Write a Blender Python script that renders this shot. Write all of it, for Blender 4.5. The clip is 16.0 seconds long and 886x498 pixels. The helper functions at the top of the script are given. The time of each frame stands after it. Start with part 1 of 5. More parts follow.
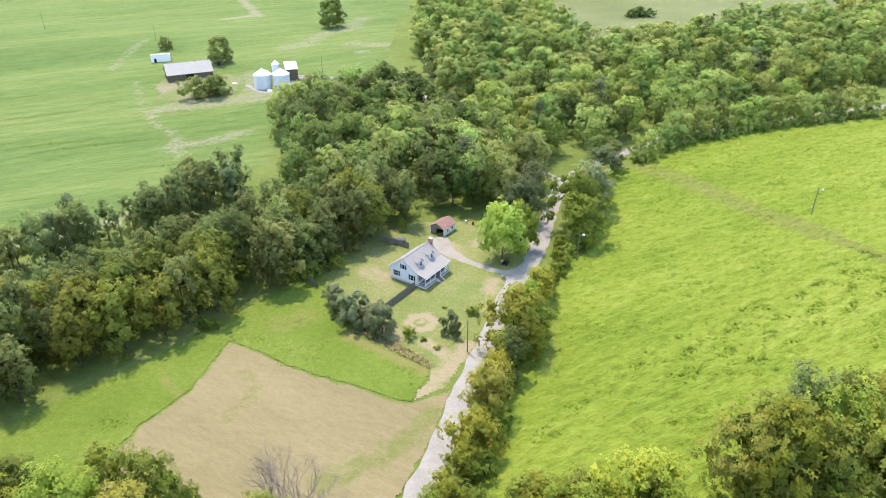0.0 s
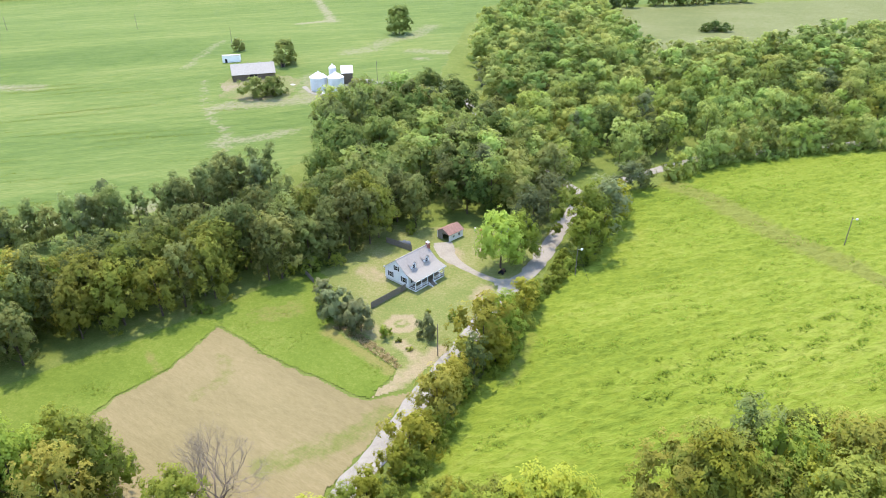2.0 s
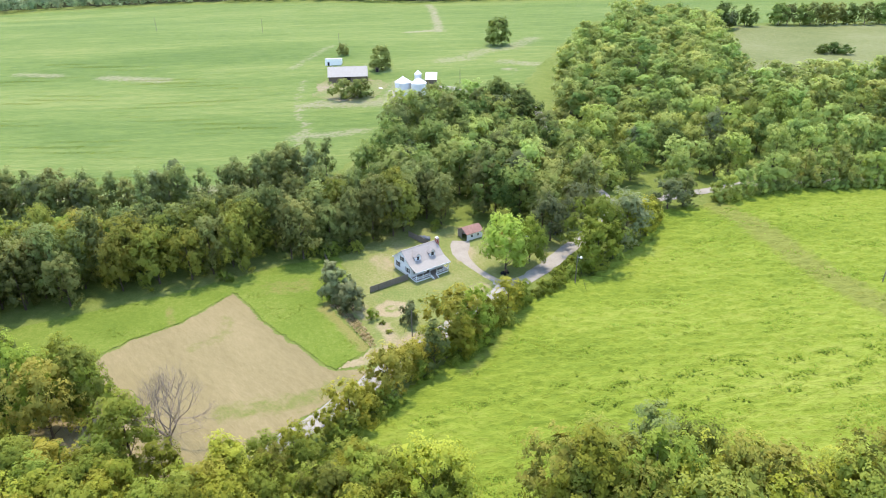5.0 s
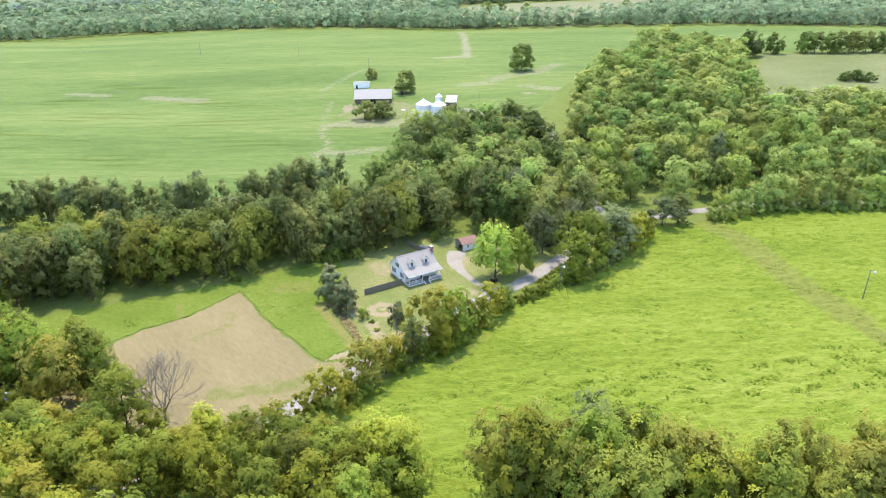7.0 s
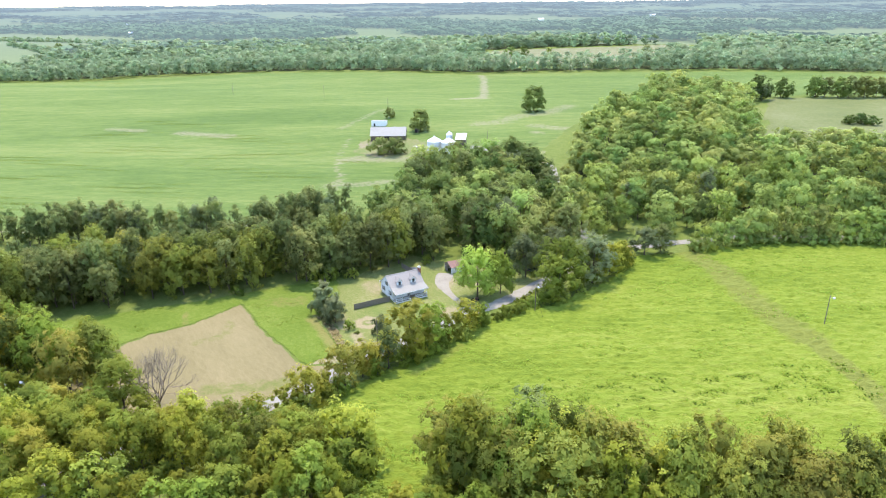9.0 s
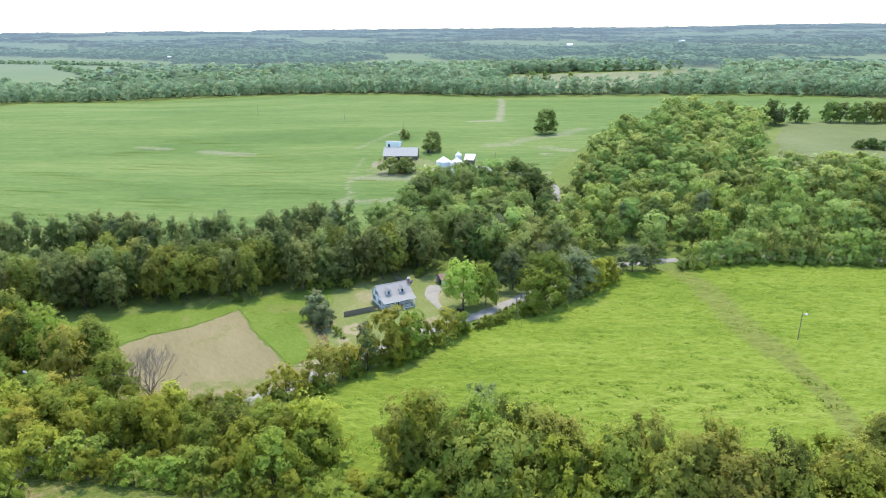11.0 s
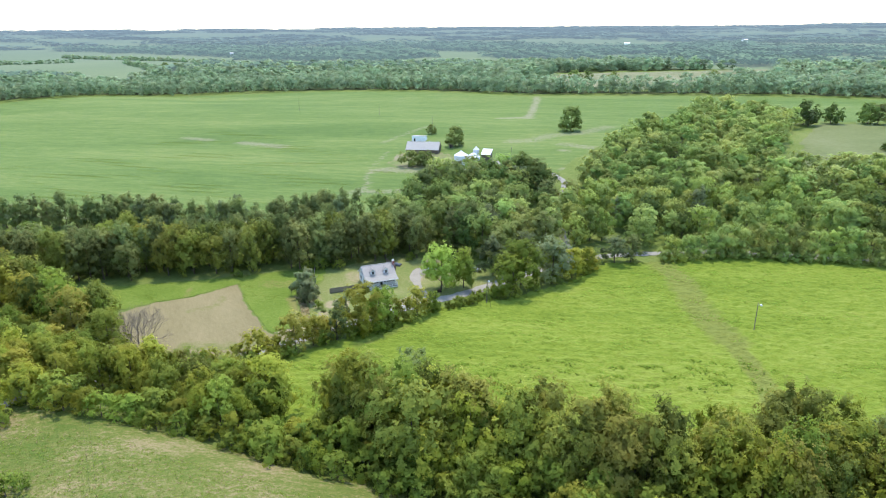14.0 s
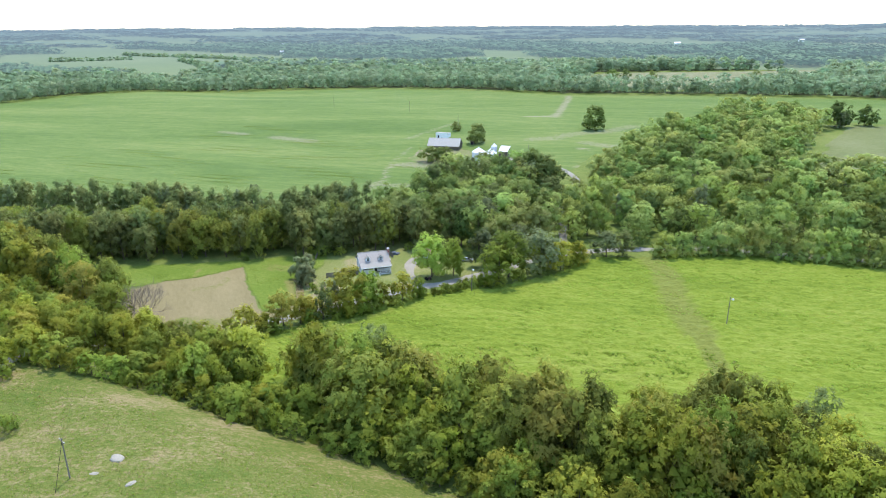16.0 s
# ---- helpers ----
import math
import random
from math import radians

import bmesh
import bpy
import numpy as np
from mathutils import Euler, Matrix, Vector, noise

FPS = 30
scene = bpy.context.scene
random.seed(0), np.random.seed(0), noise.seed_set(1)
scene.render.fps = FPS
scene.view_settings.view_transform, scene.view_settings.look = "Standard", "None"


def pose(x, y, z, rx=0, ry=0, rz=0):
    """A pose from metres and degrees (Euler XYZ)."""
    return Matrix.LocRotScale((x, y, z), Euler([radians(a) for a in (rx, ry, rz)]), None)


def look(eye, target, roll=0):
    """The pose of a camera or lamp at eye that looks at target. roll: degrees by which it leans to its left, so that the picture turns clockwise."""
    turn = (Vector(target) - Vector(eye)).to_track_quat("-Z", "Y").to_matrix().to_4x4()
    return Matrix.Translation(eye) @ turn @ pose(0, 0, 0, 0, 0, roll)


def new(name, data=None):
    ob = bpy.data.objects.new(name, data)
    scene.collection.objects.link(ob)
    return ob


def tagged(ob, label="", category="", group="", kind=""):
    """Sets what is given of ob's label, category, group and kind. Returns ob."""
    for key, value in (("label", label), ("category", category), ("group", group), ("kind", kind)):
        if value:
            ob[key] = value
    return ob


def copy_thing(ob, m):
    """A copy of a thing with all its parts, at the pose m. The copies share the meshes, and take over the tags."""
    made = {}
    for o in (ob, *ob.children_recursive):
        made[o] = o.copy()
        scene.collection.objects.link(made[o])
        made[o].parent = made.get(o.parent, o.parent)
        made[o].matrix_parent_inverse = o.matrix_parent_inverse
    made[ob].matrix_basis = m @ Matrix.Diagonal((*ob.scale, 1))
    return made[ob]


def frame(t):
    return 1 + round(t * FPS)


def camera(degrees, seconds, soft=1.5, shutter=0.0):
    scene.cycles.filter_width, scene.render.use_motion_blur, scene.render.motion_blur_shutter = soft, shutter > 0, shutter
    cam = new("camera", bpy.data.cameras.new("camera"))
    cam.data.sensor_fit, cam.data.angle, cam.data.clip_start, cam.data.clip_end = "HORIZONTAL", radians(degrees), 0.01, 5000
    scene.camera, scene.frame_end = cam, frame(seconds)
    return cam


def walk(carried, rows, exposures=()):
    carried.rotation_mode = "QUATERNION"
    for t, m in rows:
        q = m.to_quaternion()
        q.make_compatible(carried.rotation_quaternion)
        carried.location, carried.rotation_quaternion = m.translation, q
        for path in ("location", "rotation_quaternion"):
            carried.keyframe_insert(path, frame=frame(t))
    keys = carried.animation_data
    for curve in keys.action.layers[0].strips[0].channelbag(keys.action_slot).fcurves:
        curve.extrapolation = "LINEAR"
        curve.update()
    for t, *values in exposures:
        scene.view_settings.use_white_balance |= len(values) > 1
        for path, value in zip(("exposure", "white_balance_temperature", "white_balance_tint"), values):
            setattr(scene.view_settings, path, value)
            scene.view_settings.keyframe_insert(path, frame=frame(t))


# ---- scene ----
cam = camera(67.7, 16.0, soft=1.0)
METRES, EYE, TILT, LEAN, TURN = 160.0, 84.0, -28.3, 0.3, 0.0
ROWS = [
    (0.0, 0.0, 0.0, 0.0, 0.0, 0.0, -0.0),
    (0.5, 0.0351, -0.0015, -0.0008, 1.86, 0.14, -1.01),
    (1.0, 0.0692, -0.0019, -0.0009, 3.64, 0.28, -1.98),
    (1.5, 0.1045, -0.0016, -0.0006, 5.49, 0.38, -2.96),
    (2.0, 0.14, -0.0007, -0.0006, 7.35, 0.47, -3.95),
    (2.5, 0.1754, 0.0, 0.0001, 9.22, 0.48, -4.93),
    (3.0, 0.211, 0.0004, 0.0007, 11.1, 0.45, -5.9),
    (3.5, 0.2466, -0.0003, 0.0005, 13.0, 0.39, -6.86),
    (4.0, 0.2806, -0.0024, -0.0001, 14.87, 0.31, -7.84),
    (4.5, 0.3121, -0.0054, -0.0017, 16.71, 0.2, -8.74),
    (7.0, 0.4437, -0.0437, -0.0198, 21.78, 1.77, -10.92),
    (7.5, 0.4715, -0.0557, -0.0261, 22.37, 2.5, -11.19),
    (8.0, 0.5012, -0.0683, -0.0326, 23.05, 3.22, -11.49),
    (8.5, 0.5315, -0.0803, -0.0383, 23.76, 4.0, -11.88),
    (9.0, 0.5602, -0.0893, -0.043, 24.47, 4.78, -12.27),
    (11.5, 0.6871, -0.103, -0.0499, 27.69, 6.17, -13.79),
    (12.0, 0.7139, -0.1033, -0.0501, 28.4, 5.92, -14.11),
    (12.5, 0.7431, -0.1031, -0.0495, 29.18, 5.65, -14.48),
    (13.0, 0.7744, -0.1022, -0.0488, 30.02, 5.38, -14.86),
    (13.5, 0.8072, -0.1003, -0.0477, 30.94, 5.11, -15.28),
    (14.0, 0.8415, -0.0975, -0.0456, 31.92, 4.81, -15.73),
    (14.5, 0.8759, -0.094, -0.0436, 32.94, 4.5, -16.18),
    (15.0, 0.9103, -0.0898, -0.0409, 34.0, 4.18, -16.62),
    (15.5, 0.9447, -0.0851, -0.0381, 35.06, 3.86, -17.06),
    (16.0, 0.979, -0.0801, -0.035, 36.11, 3.53, -17.51),
]
walk(cam, [(t, pose(0, 0, EYE, TILT, LEAN, TURN) @ pose(METRES * x, METRES * y, METRES * z, 90 + pitch, roll, yaw)) for t, x, y, z, yaw, pitch, roll in ROWS],
     exposures=[(0.0, 2.2, 7080, 15), (4.5, 2.2, 7020, 15), (9.0, 2.26, 6850, 14), (11.5, 1.9, 6480, 10), (16.0, 1.9, 6480, 10)])

# ---- world and sun ----
SUN_AZ = math.atan2(0.87, -0.5)
SUN_EL = radians(67)
to_sun = Vector((math.cos(SUN_AZ) * math.cos(SUN_EL), math.sin(SUN_AZ) * math.cos(SUN_EL), math.sin(SUN_EL)))
world = bpy.data.worlds.new("world")
scene.world = world
world.use_nodes = True
wn = world.node_tree
wn.nodes.clear()
sky = wn.nodes.new("ShaderNodeTexSky")
sky.sky_type = "NISHITA"
sky.sun_disc = False
sky.sun_elevation = SUN_EL
sky.sun_rotation = math.pi / 2 - SUN_AZ
sky.altitude = 200
sky.air_density = 1.0
sky.dust_density = 0.5
sky.ozone_density = 1.8
bg = wn.nodes.new("ShaderNodeBackground")
bg.inputs["Strength"].default_value = 0.15
wout = wn.nodes.new("ShaderNodeOutputWorld")
wn.links.new(sky.outputs[0], bg.inputs[0])
wn.links.new(bg.outputs[0], wout.inputs[0])
sun = new("sun", bpy.data.lights.new("sun", "SUN"))
sun.data.energy = 1.3
sun.data.angle = radians(2.0)
sun.data.color = (1.0, 0.95, 0.87)
sun.matrix_world = look(to_sun * 400, (0, 0, 0))


# ---- materials ----
def lin(r, g, b):
    return tuple(((c / 255) / 12.92 if c <= 10 else (((c / 255) + 0.055) / 1.055) ** 2.4) for c in (r, g, b)) + (1,)


class Nodes:
    """A short hand for building a node material."""

    def __init__(self, name):
        self.mat = bpy.data.materials.new(name)
        self.mat.use_nodes = True
        self.tree = self.mat.node_tree
        self.tree.nodes.clear()
        self.out = self.add("ShaderNodeOutputMaterial")
        self.geo = self.add("ShaderNodeNewGeometry")

    def add(self, kind, **values):
        node = self.tree.nodes.new(kind)
        for key, value in values.items():
            node.inputs[key.replace("_", " ")].default_value = value
        return node

    def link(self, a, b):
        self.tree.links.new(a, b)

    def spot(self, scale=(1, 1, 1), turn=0.0, local=False):
        m = self.add("ShaderNodeMapping")
        m.vector_type = "TEXTURE"
        m.inputs["Scale"].default_value = tuple(1 / v for v in scale)
        m.inputs["Rotation"].default_value = (0, 0, turn)
        if local:
            self.link(self.add("ShaderNodeTexCoord").outputs["Object"], m.inputs[0])
        else:
            self.link(self.geo.outputs["Position"], m.inputs[0])
        return m.outputs[0]

    def noise(self, scale, detail=4.0, rough=0.6, vector=None):
        n = self.add("ShaderNodeTexNoise", Scale=scale, Detail=detail, Roughness=rough)
        self.link(vector or self.spot(), n.inputs["Vector"])
        return n.outputs[0]

    def ramp(self, value, stops):
        r = self.add("ShaderNodeValToRGB")
        e = r.color_ramp.elements
        e[0].position, e[0].color = stops[0]
        e[1].position, e[1].color = stops[-1]
        for p, c in stops[1:-1]:
            e.new(p).color = c
        self.link(value, r.inputs[0])
        return r.outputs[0]

    def mix(self, fac, a, b, blend="MIX"):
        m = self.add("ShaderNodeMix")
        m.data_type, m.blend_type = "RGBA", blend
        for value, slot in ((fac, 0), (a, 6), (b, 7)):
            if isinstance(value, (int, float, tuple)):
                m.inputs[slot].default_value = value
            else:
                self.link(value, m.inputs[slot])
        return m.outputs[2]

    def math(self, op, a, b=0.0):
        m = self.add("ShaderNodeMath")
        m.operation = op
        for value, slot in ((a, 0), (b, 1)):
            if isinstance(value, (int, float)):
                m.inputs[slot].default_value = value
            else:
                self.link(value, m.inputs[slot])
        return m.outputs[0]

    def shine(self, colour, rough=0.8, metal=0.0, bump=None, height=0.05, spec=0.3):
        p = self.add("ShaderNodeBsdfPrincipled", Roughness=rough, Metallic=metal)
        p.inputs["Specular IOR Level"].default_value = spec
        if isinstance(colour, tuple):
            p.inputs["Base Color"].default_value = colour
        else:
            self.link(colour, p.inputs["Base Color"])
        if bump is not None:
            b = self.add("ShaderNodeBump", Strength=0.8, Distance=height)
            self.link(bump, b.inputs["Height"])
            self.link(b.outputs[0], p.inputs["Normal"])
        self.link(p.outputs[0], self.out.inputs[0])
        return self.mat


def plain(name, rgb, rough=0.6, metal=0.0, vary=0.12, scale=1.5):
    """A painted or bare surface with grain and stains at two scales."""
    n = Nodes(name)
    a = n.noise(scale, 5)
    b = n.noise(scale * 9, 3)
    f = n.math("MULTIPLY", n.math("ADD", a, b), 0.5)
    c = lin(*rgb)
    lo = tuple(v * (1 - 2.2 * vary) for v in c[:3]) + (1,)
    hi = tuple(min(1, v * (1 + 1.2 * vary)) for v in c[:3]) + (1,)
    return n.shine(n.ramp(f, [(0.32, lo), (0.68, hi)]), rough, metal, b, 0.01)


def leaf_material(name, dark, mid, light, through_light=0.42, grain=2.4, relief=0.16):
    n = Nodes(name)
    info = n.add("ShaderNodeObjectInfo")
    att = n.add("ShaderNodeAttribute")
    att.attribute_name = "tint"
    tree = n.math("FRACT", n.math("ADD", info.outputs["Random"], att.outputs["Fac"]))
    own = n.geo.outputs["Random Per Island"]
    f = n.math("ADD", n.math("MULTIPLY", tree, 0.78), n.math("MULTIPLY", own, 0.22))
    col = n.ramp(f, [(0.08, lin(*dark)), (0.5, lin(*mid)), (0.92, lin(*light))])
    hue = n.add("ShaderNodeHueSaturation")
    fine = n.noise(grain, 3, 0.7)
    n.link(n.math("ADD", 0.483, n.math("MULTIPLY", n.math("FRACT", n.math("MULTIPLY", tree, 7.31)), 0.034)), hue.inputs["Hue"])
    broad = n.math("ADD", 0.66, n.math("MULTIPLY", n.math("FRACT", n.math("MULTIPLY", tree, 3.7)), 0.46))
    n.link(n.math("ADD", broad, n.math("MULTIPLY", fine, 0.26)), hue.inputs["Value"])
    n.link(col, hue.inputs["Color"])
    d = n.add("ShaderNodeBsdfPrincipled", Roughness=0.75)
    d.inputs["Specular IOR Level"].default_value = 0.12
    t = n.add("ShaderNodeBsdfTranslucent")
    b = n.add("ShaderNodeBump", Strength=0.4, Distance=relief)
    n.link(fine, b.inputs["Height"])
    n.link(b.outputs[0], d.inputs["Normal"])
    n.link(hue.outputs[0], d.inputs["Base Color"])
    n.link(hue.outputs[0], t.inputs["Color"])
    m = n.add("ShaderNodeMixShader")
    m.inputs[0].default_value = through_light
    n.link(d.outputs[0], m.inputs[1])
    n.link(t.outputs[0], m.inputs[2])
    n.link(m.outputs[0], n.out.inputs[0])
    return n.mat


leaf_oak = leaf_material("leaf_oak", (100, 109, 47), (128, 132, 57), (158, 155, 69), 0.46)
leaf_dark = leaf_material("leaf_dark", (104, 115, 64), (120, 130, 73), (142, 147, 84), 0.46)
leaf_lime = leaf_material("leaf_lime", (138, 157, 62), (152, 170, 71), (166, 181, 86), 0.5)
leaf_grey2 = leaf_material("leaf_grey2", (106, 118, 66), (124, 135, 78), (148, 154, 93), 0.46)
leaf_bright = leaf_material("leaf_bright", (108, 124, 48), (132, 144, 56), (154, 162, 71), 0.46)
leaf_yellow = leaf_material("leaf_yellow", (122, 129, 45), (145, 149, 54), (169, 166, 68), 0.48)
leaf_grey = leaf_material("leaf_grey", (103, 114, 75), (121, 130, 86), (142, 148, 103), 0.46)
# distance haze mixed into the leaf colour: paler and bluer for the far woods
leaf_far_haze = leaf_material("leaf_far_haze", (122, 144, 104), (137, 156, 115), (154, 169, 128), 0.5, 0.6, 0.1)
leaf_tuft = leaf_material("leaf_tuft", (104, 126, 44), (117, 136, 50), (131, 146, 60), 0.55)
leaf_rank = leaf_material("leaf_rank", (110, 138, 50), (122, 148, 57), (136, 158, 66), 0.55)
leaf_weed = leaf_material("leaf_weed", (153, 140, 106), (172, 158, 122), (188, 174, 140), 0.55)
leaf_wood = leaf_material("leaf_wood", (126, 147, 75), (149, 164, 86), (169, 177, 98), 0.45)
leaf_gold = leaf_material("leaf_gold", (134, 148, 68), (150, 162, 78), (164, 173, 90))
leaf_forest = leaf_material("leaf_forest", (86, 106, 51), (113, 129, 64), (144, 150, 80), 0.45)
bark = plain("bark", (92, 80, 66), 0.9, 0, 0.2, 3)
bark_dead = plain("bark_dead", (132, 118, 102), 0.9, 0, 0.15, 3)


def grass_material(name, a, b, c, patch=0.03, streak=(1, 1, 1), turn=0.0, fine=2.2, height=0.25, worn=None, rows=None, soft=0.13):
    n = Nodes(name)
    v = n.spot(streak, turn)
    broad = n.noise(patch, 5, 0.55, v)
    mid = n.noise(patch * 12, 5, 0.65, v)
    tiny = n.noise(fine, 4, 0.7, n.spot(rows or (1, 1, 1), turn))
    f = n.math("ADD", n.math("MULTIPLY", broad, 0.36), n.math("ADD", n.math("MULTIPLY", mid, 0.3), n.math("MULTIPLY", tiny, 0.34)))
    col = n.ramp(f, [(0.5 - soft, lin(*a)), (0.5, lin(*b)), (0.5 + soft, lin(*c))])
    if worn:
        att = n.add("ShaderNodeAttribute")
        att.attribute_name = "wear"
        edge = n.math("ADD", att.outputs["Fac"], n.math("MULTIPLY", n.math("SUBTRACT", n.noise(0.5, 5, 0.7), 0.5), 1.3))
        bare = n.ramp(n.math("MULTIPLY", edge, n.math("GREATER_THAN", att.outputs["Fac"], 0.01)), [(0.3, (0, 0, 0, 1)), (0.75, (1, 1, 1, 1))])
        dry = n.ramp(tiny, [(0.35, tuple(v * 0.82 for v in lin(*worn)[:3]) + (1,)), (0.65, lin(*worn))])
        col = n.mix(bare, col, dry)
    return n.shine(col, 0.85, 0, n.math("ADD", mid, tiny), height, 0.04)


m_ground = grass_material("rough_grass", (84, 98, 44), (100, 112, 54), (120, 124, 72))
m_meadow = grass_material("meadow_grass", (90, 107, 36), (111, 126, 45), (129, 138, 61), 0.022, (0.45, 1.9, 1), 0.44, 1.1, 0.6, (116, 122, 58), (0.4, 1.3, 1), 0.11)
m_crop = grass_material("soybean_crop", (80, 100, 49), (95, 112, 57), (113, 123, 69), 0.012, (0.3, 1.7, 1), 0.42, 0.9, 0.5, (137, 132, 104), (0.22, 1.3, 1), 0.09)
m_lush = grass_material("lush_grass", (84, 103, 38), (98, 114, 45), (117, 126, 61), 0.06, worn=(123, 120, 68))
m_lawn = grass_material("mown_lawn", (93, 108, 53), (113, 119, 67), (140, 133, 93), 0.09, worn=(150, 137, 106))
m_stubble = grass_material("cut_stubble", (110, 101, 70), (126, 115, 82), (140, 127, 94), 0.05, (0.5, 1.8, 1), -0.47, 2.5, 0.1, (106, 112, 58), (0.4, 1.6, 1), 0.17)
m_hill = grass_material("hill_grass", (84, 99, 42), (103, 108, 53), (138, 124, 88), 0.08, (0.6, 1.25, 1), 0.78, 1.6, 0.5, soft=0.095)
m_pasture = grass_material("pasture", (92, 101, 61), (106, 111, 69), (120, 122, 85), 0.03)
m_gravel = grass_material("gravel", (126, 121, 110), (141, 136, 125), (155, 150, 140), 0.2, (1, 1, 1), 0, 6, 0.04)
m_straw = grass_material("straw_grass", (98, 104, 67), (116, 116, 83), (136, 128, 102), 0.1)
m_drive = grass_material("tan_gravel", (126, 119, 105), (141, 134, 120), (154, 148, 135), 0.25, (1, 1, 1), 0, 5, 0.04)
# litter colours kept dark to paint in the shade under the crowns
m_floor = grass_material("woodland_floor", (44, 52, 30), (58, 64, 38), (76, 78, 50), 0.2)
m_earth = grass_material("bare_earth", (92, 110, 56), (114, 116, 74), (142, 124, 109), 0.06, (1, 1, 1), 0, 3, 0.05)
white_paint = plain("white_siding", (226, 226, 224), 0.6, 0, 0.05)
roof_metal = plain("roof_metal", (140, 136, 127), 0.75, 0.0, 0.06)
brick_red = plain("brick_red", (150, 74, 56), 0.85, 0, 0.15, 6)
rust_roof = plain("rust_roof", (142, 110, 98), 0.9, 0, 0.18)
dark_inside = plain("dark_inside", (38, 34, 32), 0.9)
grey_wood = plain("weathered_wood", (128, 118, 104), 0.9, 0, 0.15, 4)
white_steel = plain("galvanised_steel", (212, 212, 212), 0.45, 0.0, 0.05)
barn_roof = plain("barn_roof", (160, 155, 146), 0.8, 0, 0.12)


m_asphalt_shingle = plain("grey_shingle", (148, 141, 132), 0.55, 0, 0.1, 3)
glass = plain("window_glass", (22, 26, 30), 0.12, 0, 0.1)
shutter_black = plain("shutter_black", (58, 58, 60), 0.5)
car_paint = plain("silver_paint", (196, 200, 204), 0.25, 0.4, 0.03)
tyre_rubber = plain("tyre_rubber", (24, 24, 24), 0.8)
tarp_blue = plain("tarp_grey_blue", (92, 98, 104), 0.8, 0, 0.15)
barn_wood = plain("barn_wood", (104, 92, 78), 0.9, 0, 0.2, 3)
field_stone = plain("field_stone", (148, 141, 126), 0.9, 0, 0.15, 5)
concrete = plain("pale_concrete", (206, 202, 194), 0.8, 0, 0.1)
pole_wood = plain("pole_wood", (118, 110, 98), 0.9, 0, 0.15, 4)
wire_metal = plain("wire_metal", (40, 40, 40), 0.5, 0.5)
dark_paint = plain("dark_blue_paint", (60, 68, 80), 0.25, 0.3, 0.05)
red_plastic = plain("red_plastic", (170, 50, 36), 0.5)
dull_brown = plain("dull_brown_paint", (96, 72, 62), 0.6)


def backdrop_material(name, a, b, c, patch):
    """Far land on the horizon, its haze painted in as fading colour and bluish glow, stronger farther off."""
    n = Nodes(name)
    att = n.add("ShaderNodeAttribute")
    att.attribute_name = "tint"
    f = n.math("ADD", n.math("MULTIPLY", n.noise(patch, 5), 0.4), n.math("ADD", n.math("MULTIPLY", n.noise(0.12, 4, 0.75), 0.3), n.math("MULTIPLY", att.outputs["Fac"], 0.3)))
    col = n.ramp(f, [(0.3, lin(*a)), (0.5, lin(*b)), (0.7, lin(*c))])
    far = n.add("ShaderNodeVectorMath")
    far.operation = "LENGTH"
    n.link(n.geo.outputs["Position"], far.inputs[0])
    # distance haze: fades the base colour and drives the emission
    painted_haze = n.math("SUBTRACT", 1.0, n.math("POWER", 2.718, n.math("MULTIPLY", far.outputs["Value"], -1 / 2900)))
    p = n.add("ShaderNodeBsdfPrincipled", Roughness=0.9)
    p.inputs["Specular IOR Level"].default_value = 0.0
    n.link(n.mix(painted_haze, col, (0.02, 0.03, 0.04, 1)), p.inputs["Base Color"])
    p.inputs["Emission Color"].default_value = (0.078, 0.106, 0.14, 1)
    n.link(painted_haze, p.inputs["Emission Strength"])
    n.link(p.outputs[0], n.out.inputs[0])
    return n.mat


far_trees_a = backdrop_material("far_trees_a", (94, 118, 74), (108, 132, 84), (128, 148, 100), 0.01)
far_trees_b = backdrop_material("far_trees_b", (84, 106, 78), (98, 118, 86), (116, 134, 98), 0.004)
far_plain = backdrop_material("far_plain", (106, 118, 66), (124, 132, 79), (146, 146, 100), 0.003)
# ---- terrain ----
def rise(a, b, v):
    u = np.clip((v - a) / (b - a), 0, 1)
    return u * u * (3 - 2 * u)


def ground_z(x, y):
    x, y = np.asarray(x, float), np.asarray(y, float)
    far = 10 * rise(230, 440, y) + 4 * rise(440, 620, y) - 9 * rise(-250, -600, x) * rise(300, 500, y)
    near = 12 * (1 - rise(28, 72, y))
    r = np.hypot(x - 80, y)
    return far + near + 55 * rise(1300, 4700, r)


def fast_mesh(name, verts, faces, material, tint=None, smooth=False, normals=None):
    """A mesh out of numpy arrays; all faces have the same number of corners."""
    me = bpy.data.meshes.new(name)
    k = faces.shape[1]
    me.vertices.add(len(verts))
    me.vertices.foreach_set("co", np.ascontiguousarray(verts, dtype=np.float32).ravel())
    me.loops.add(faces.size)
    me.loops.foreach_set("vertex_index", np.ascontiguousarray(faces, dtype=np.int32).ravel())
    me.polygons.add(len(faces))
    me.polygons.foreach_set("loop_start", np.arange(0, faces.size, k, dtype=np.int32))
    me.polygons.foreach_set("loop_total", np.full(len(faces), k, dtype=np.int32))
    if smooth:
        me.polygons.foreach_set("use_smooth", np.ones(len(faces), dtype=bool))
    me.materials.append(material)
    me.update(calc_edges=True)
    if normals is not None:
        me.normals_split_custom_set_from_vertices(normals.tolist())
    if tint is not None:
        a = me.attributes.new("tint", "FLOAT", "POINT")
        a.data.foreach_set("value", np.ascontiguousarray(tint, dtype=np.float32))
    return me


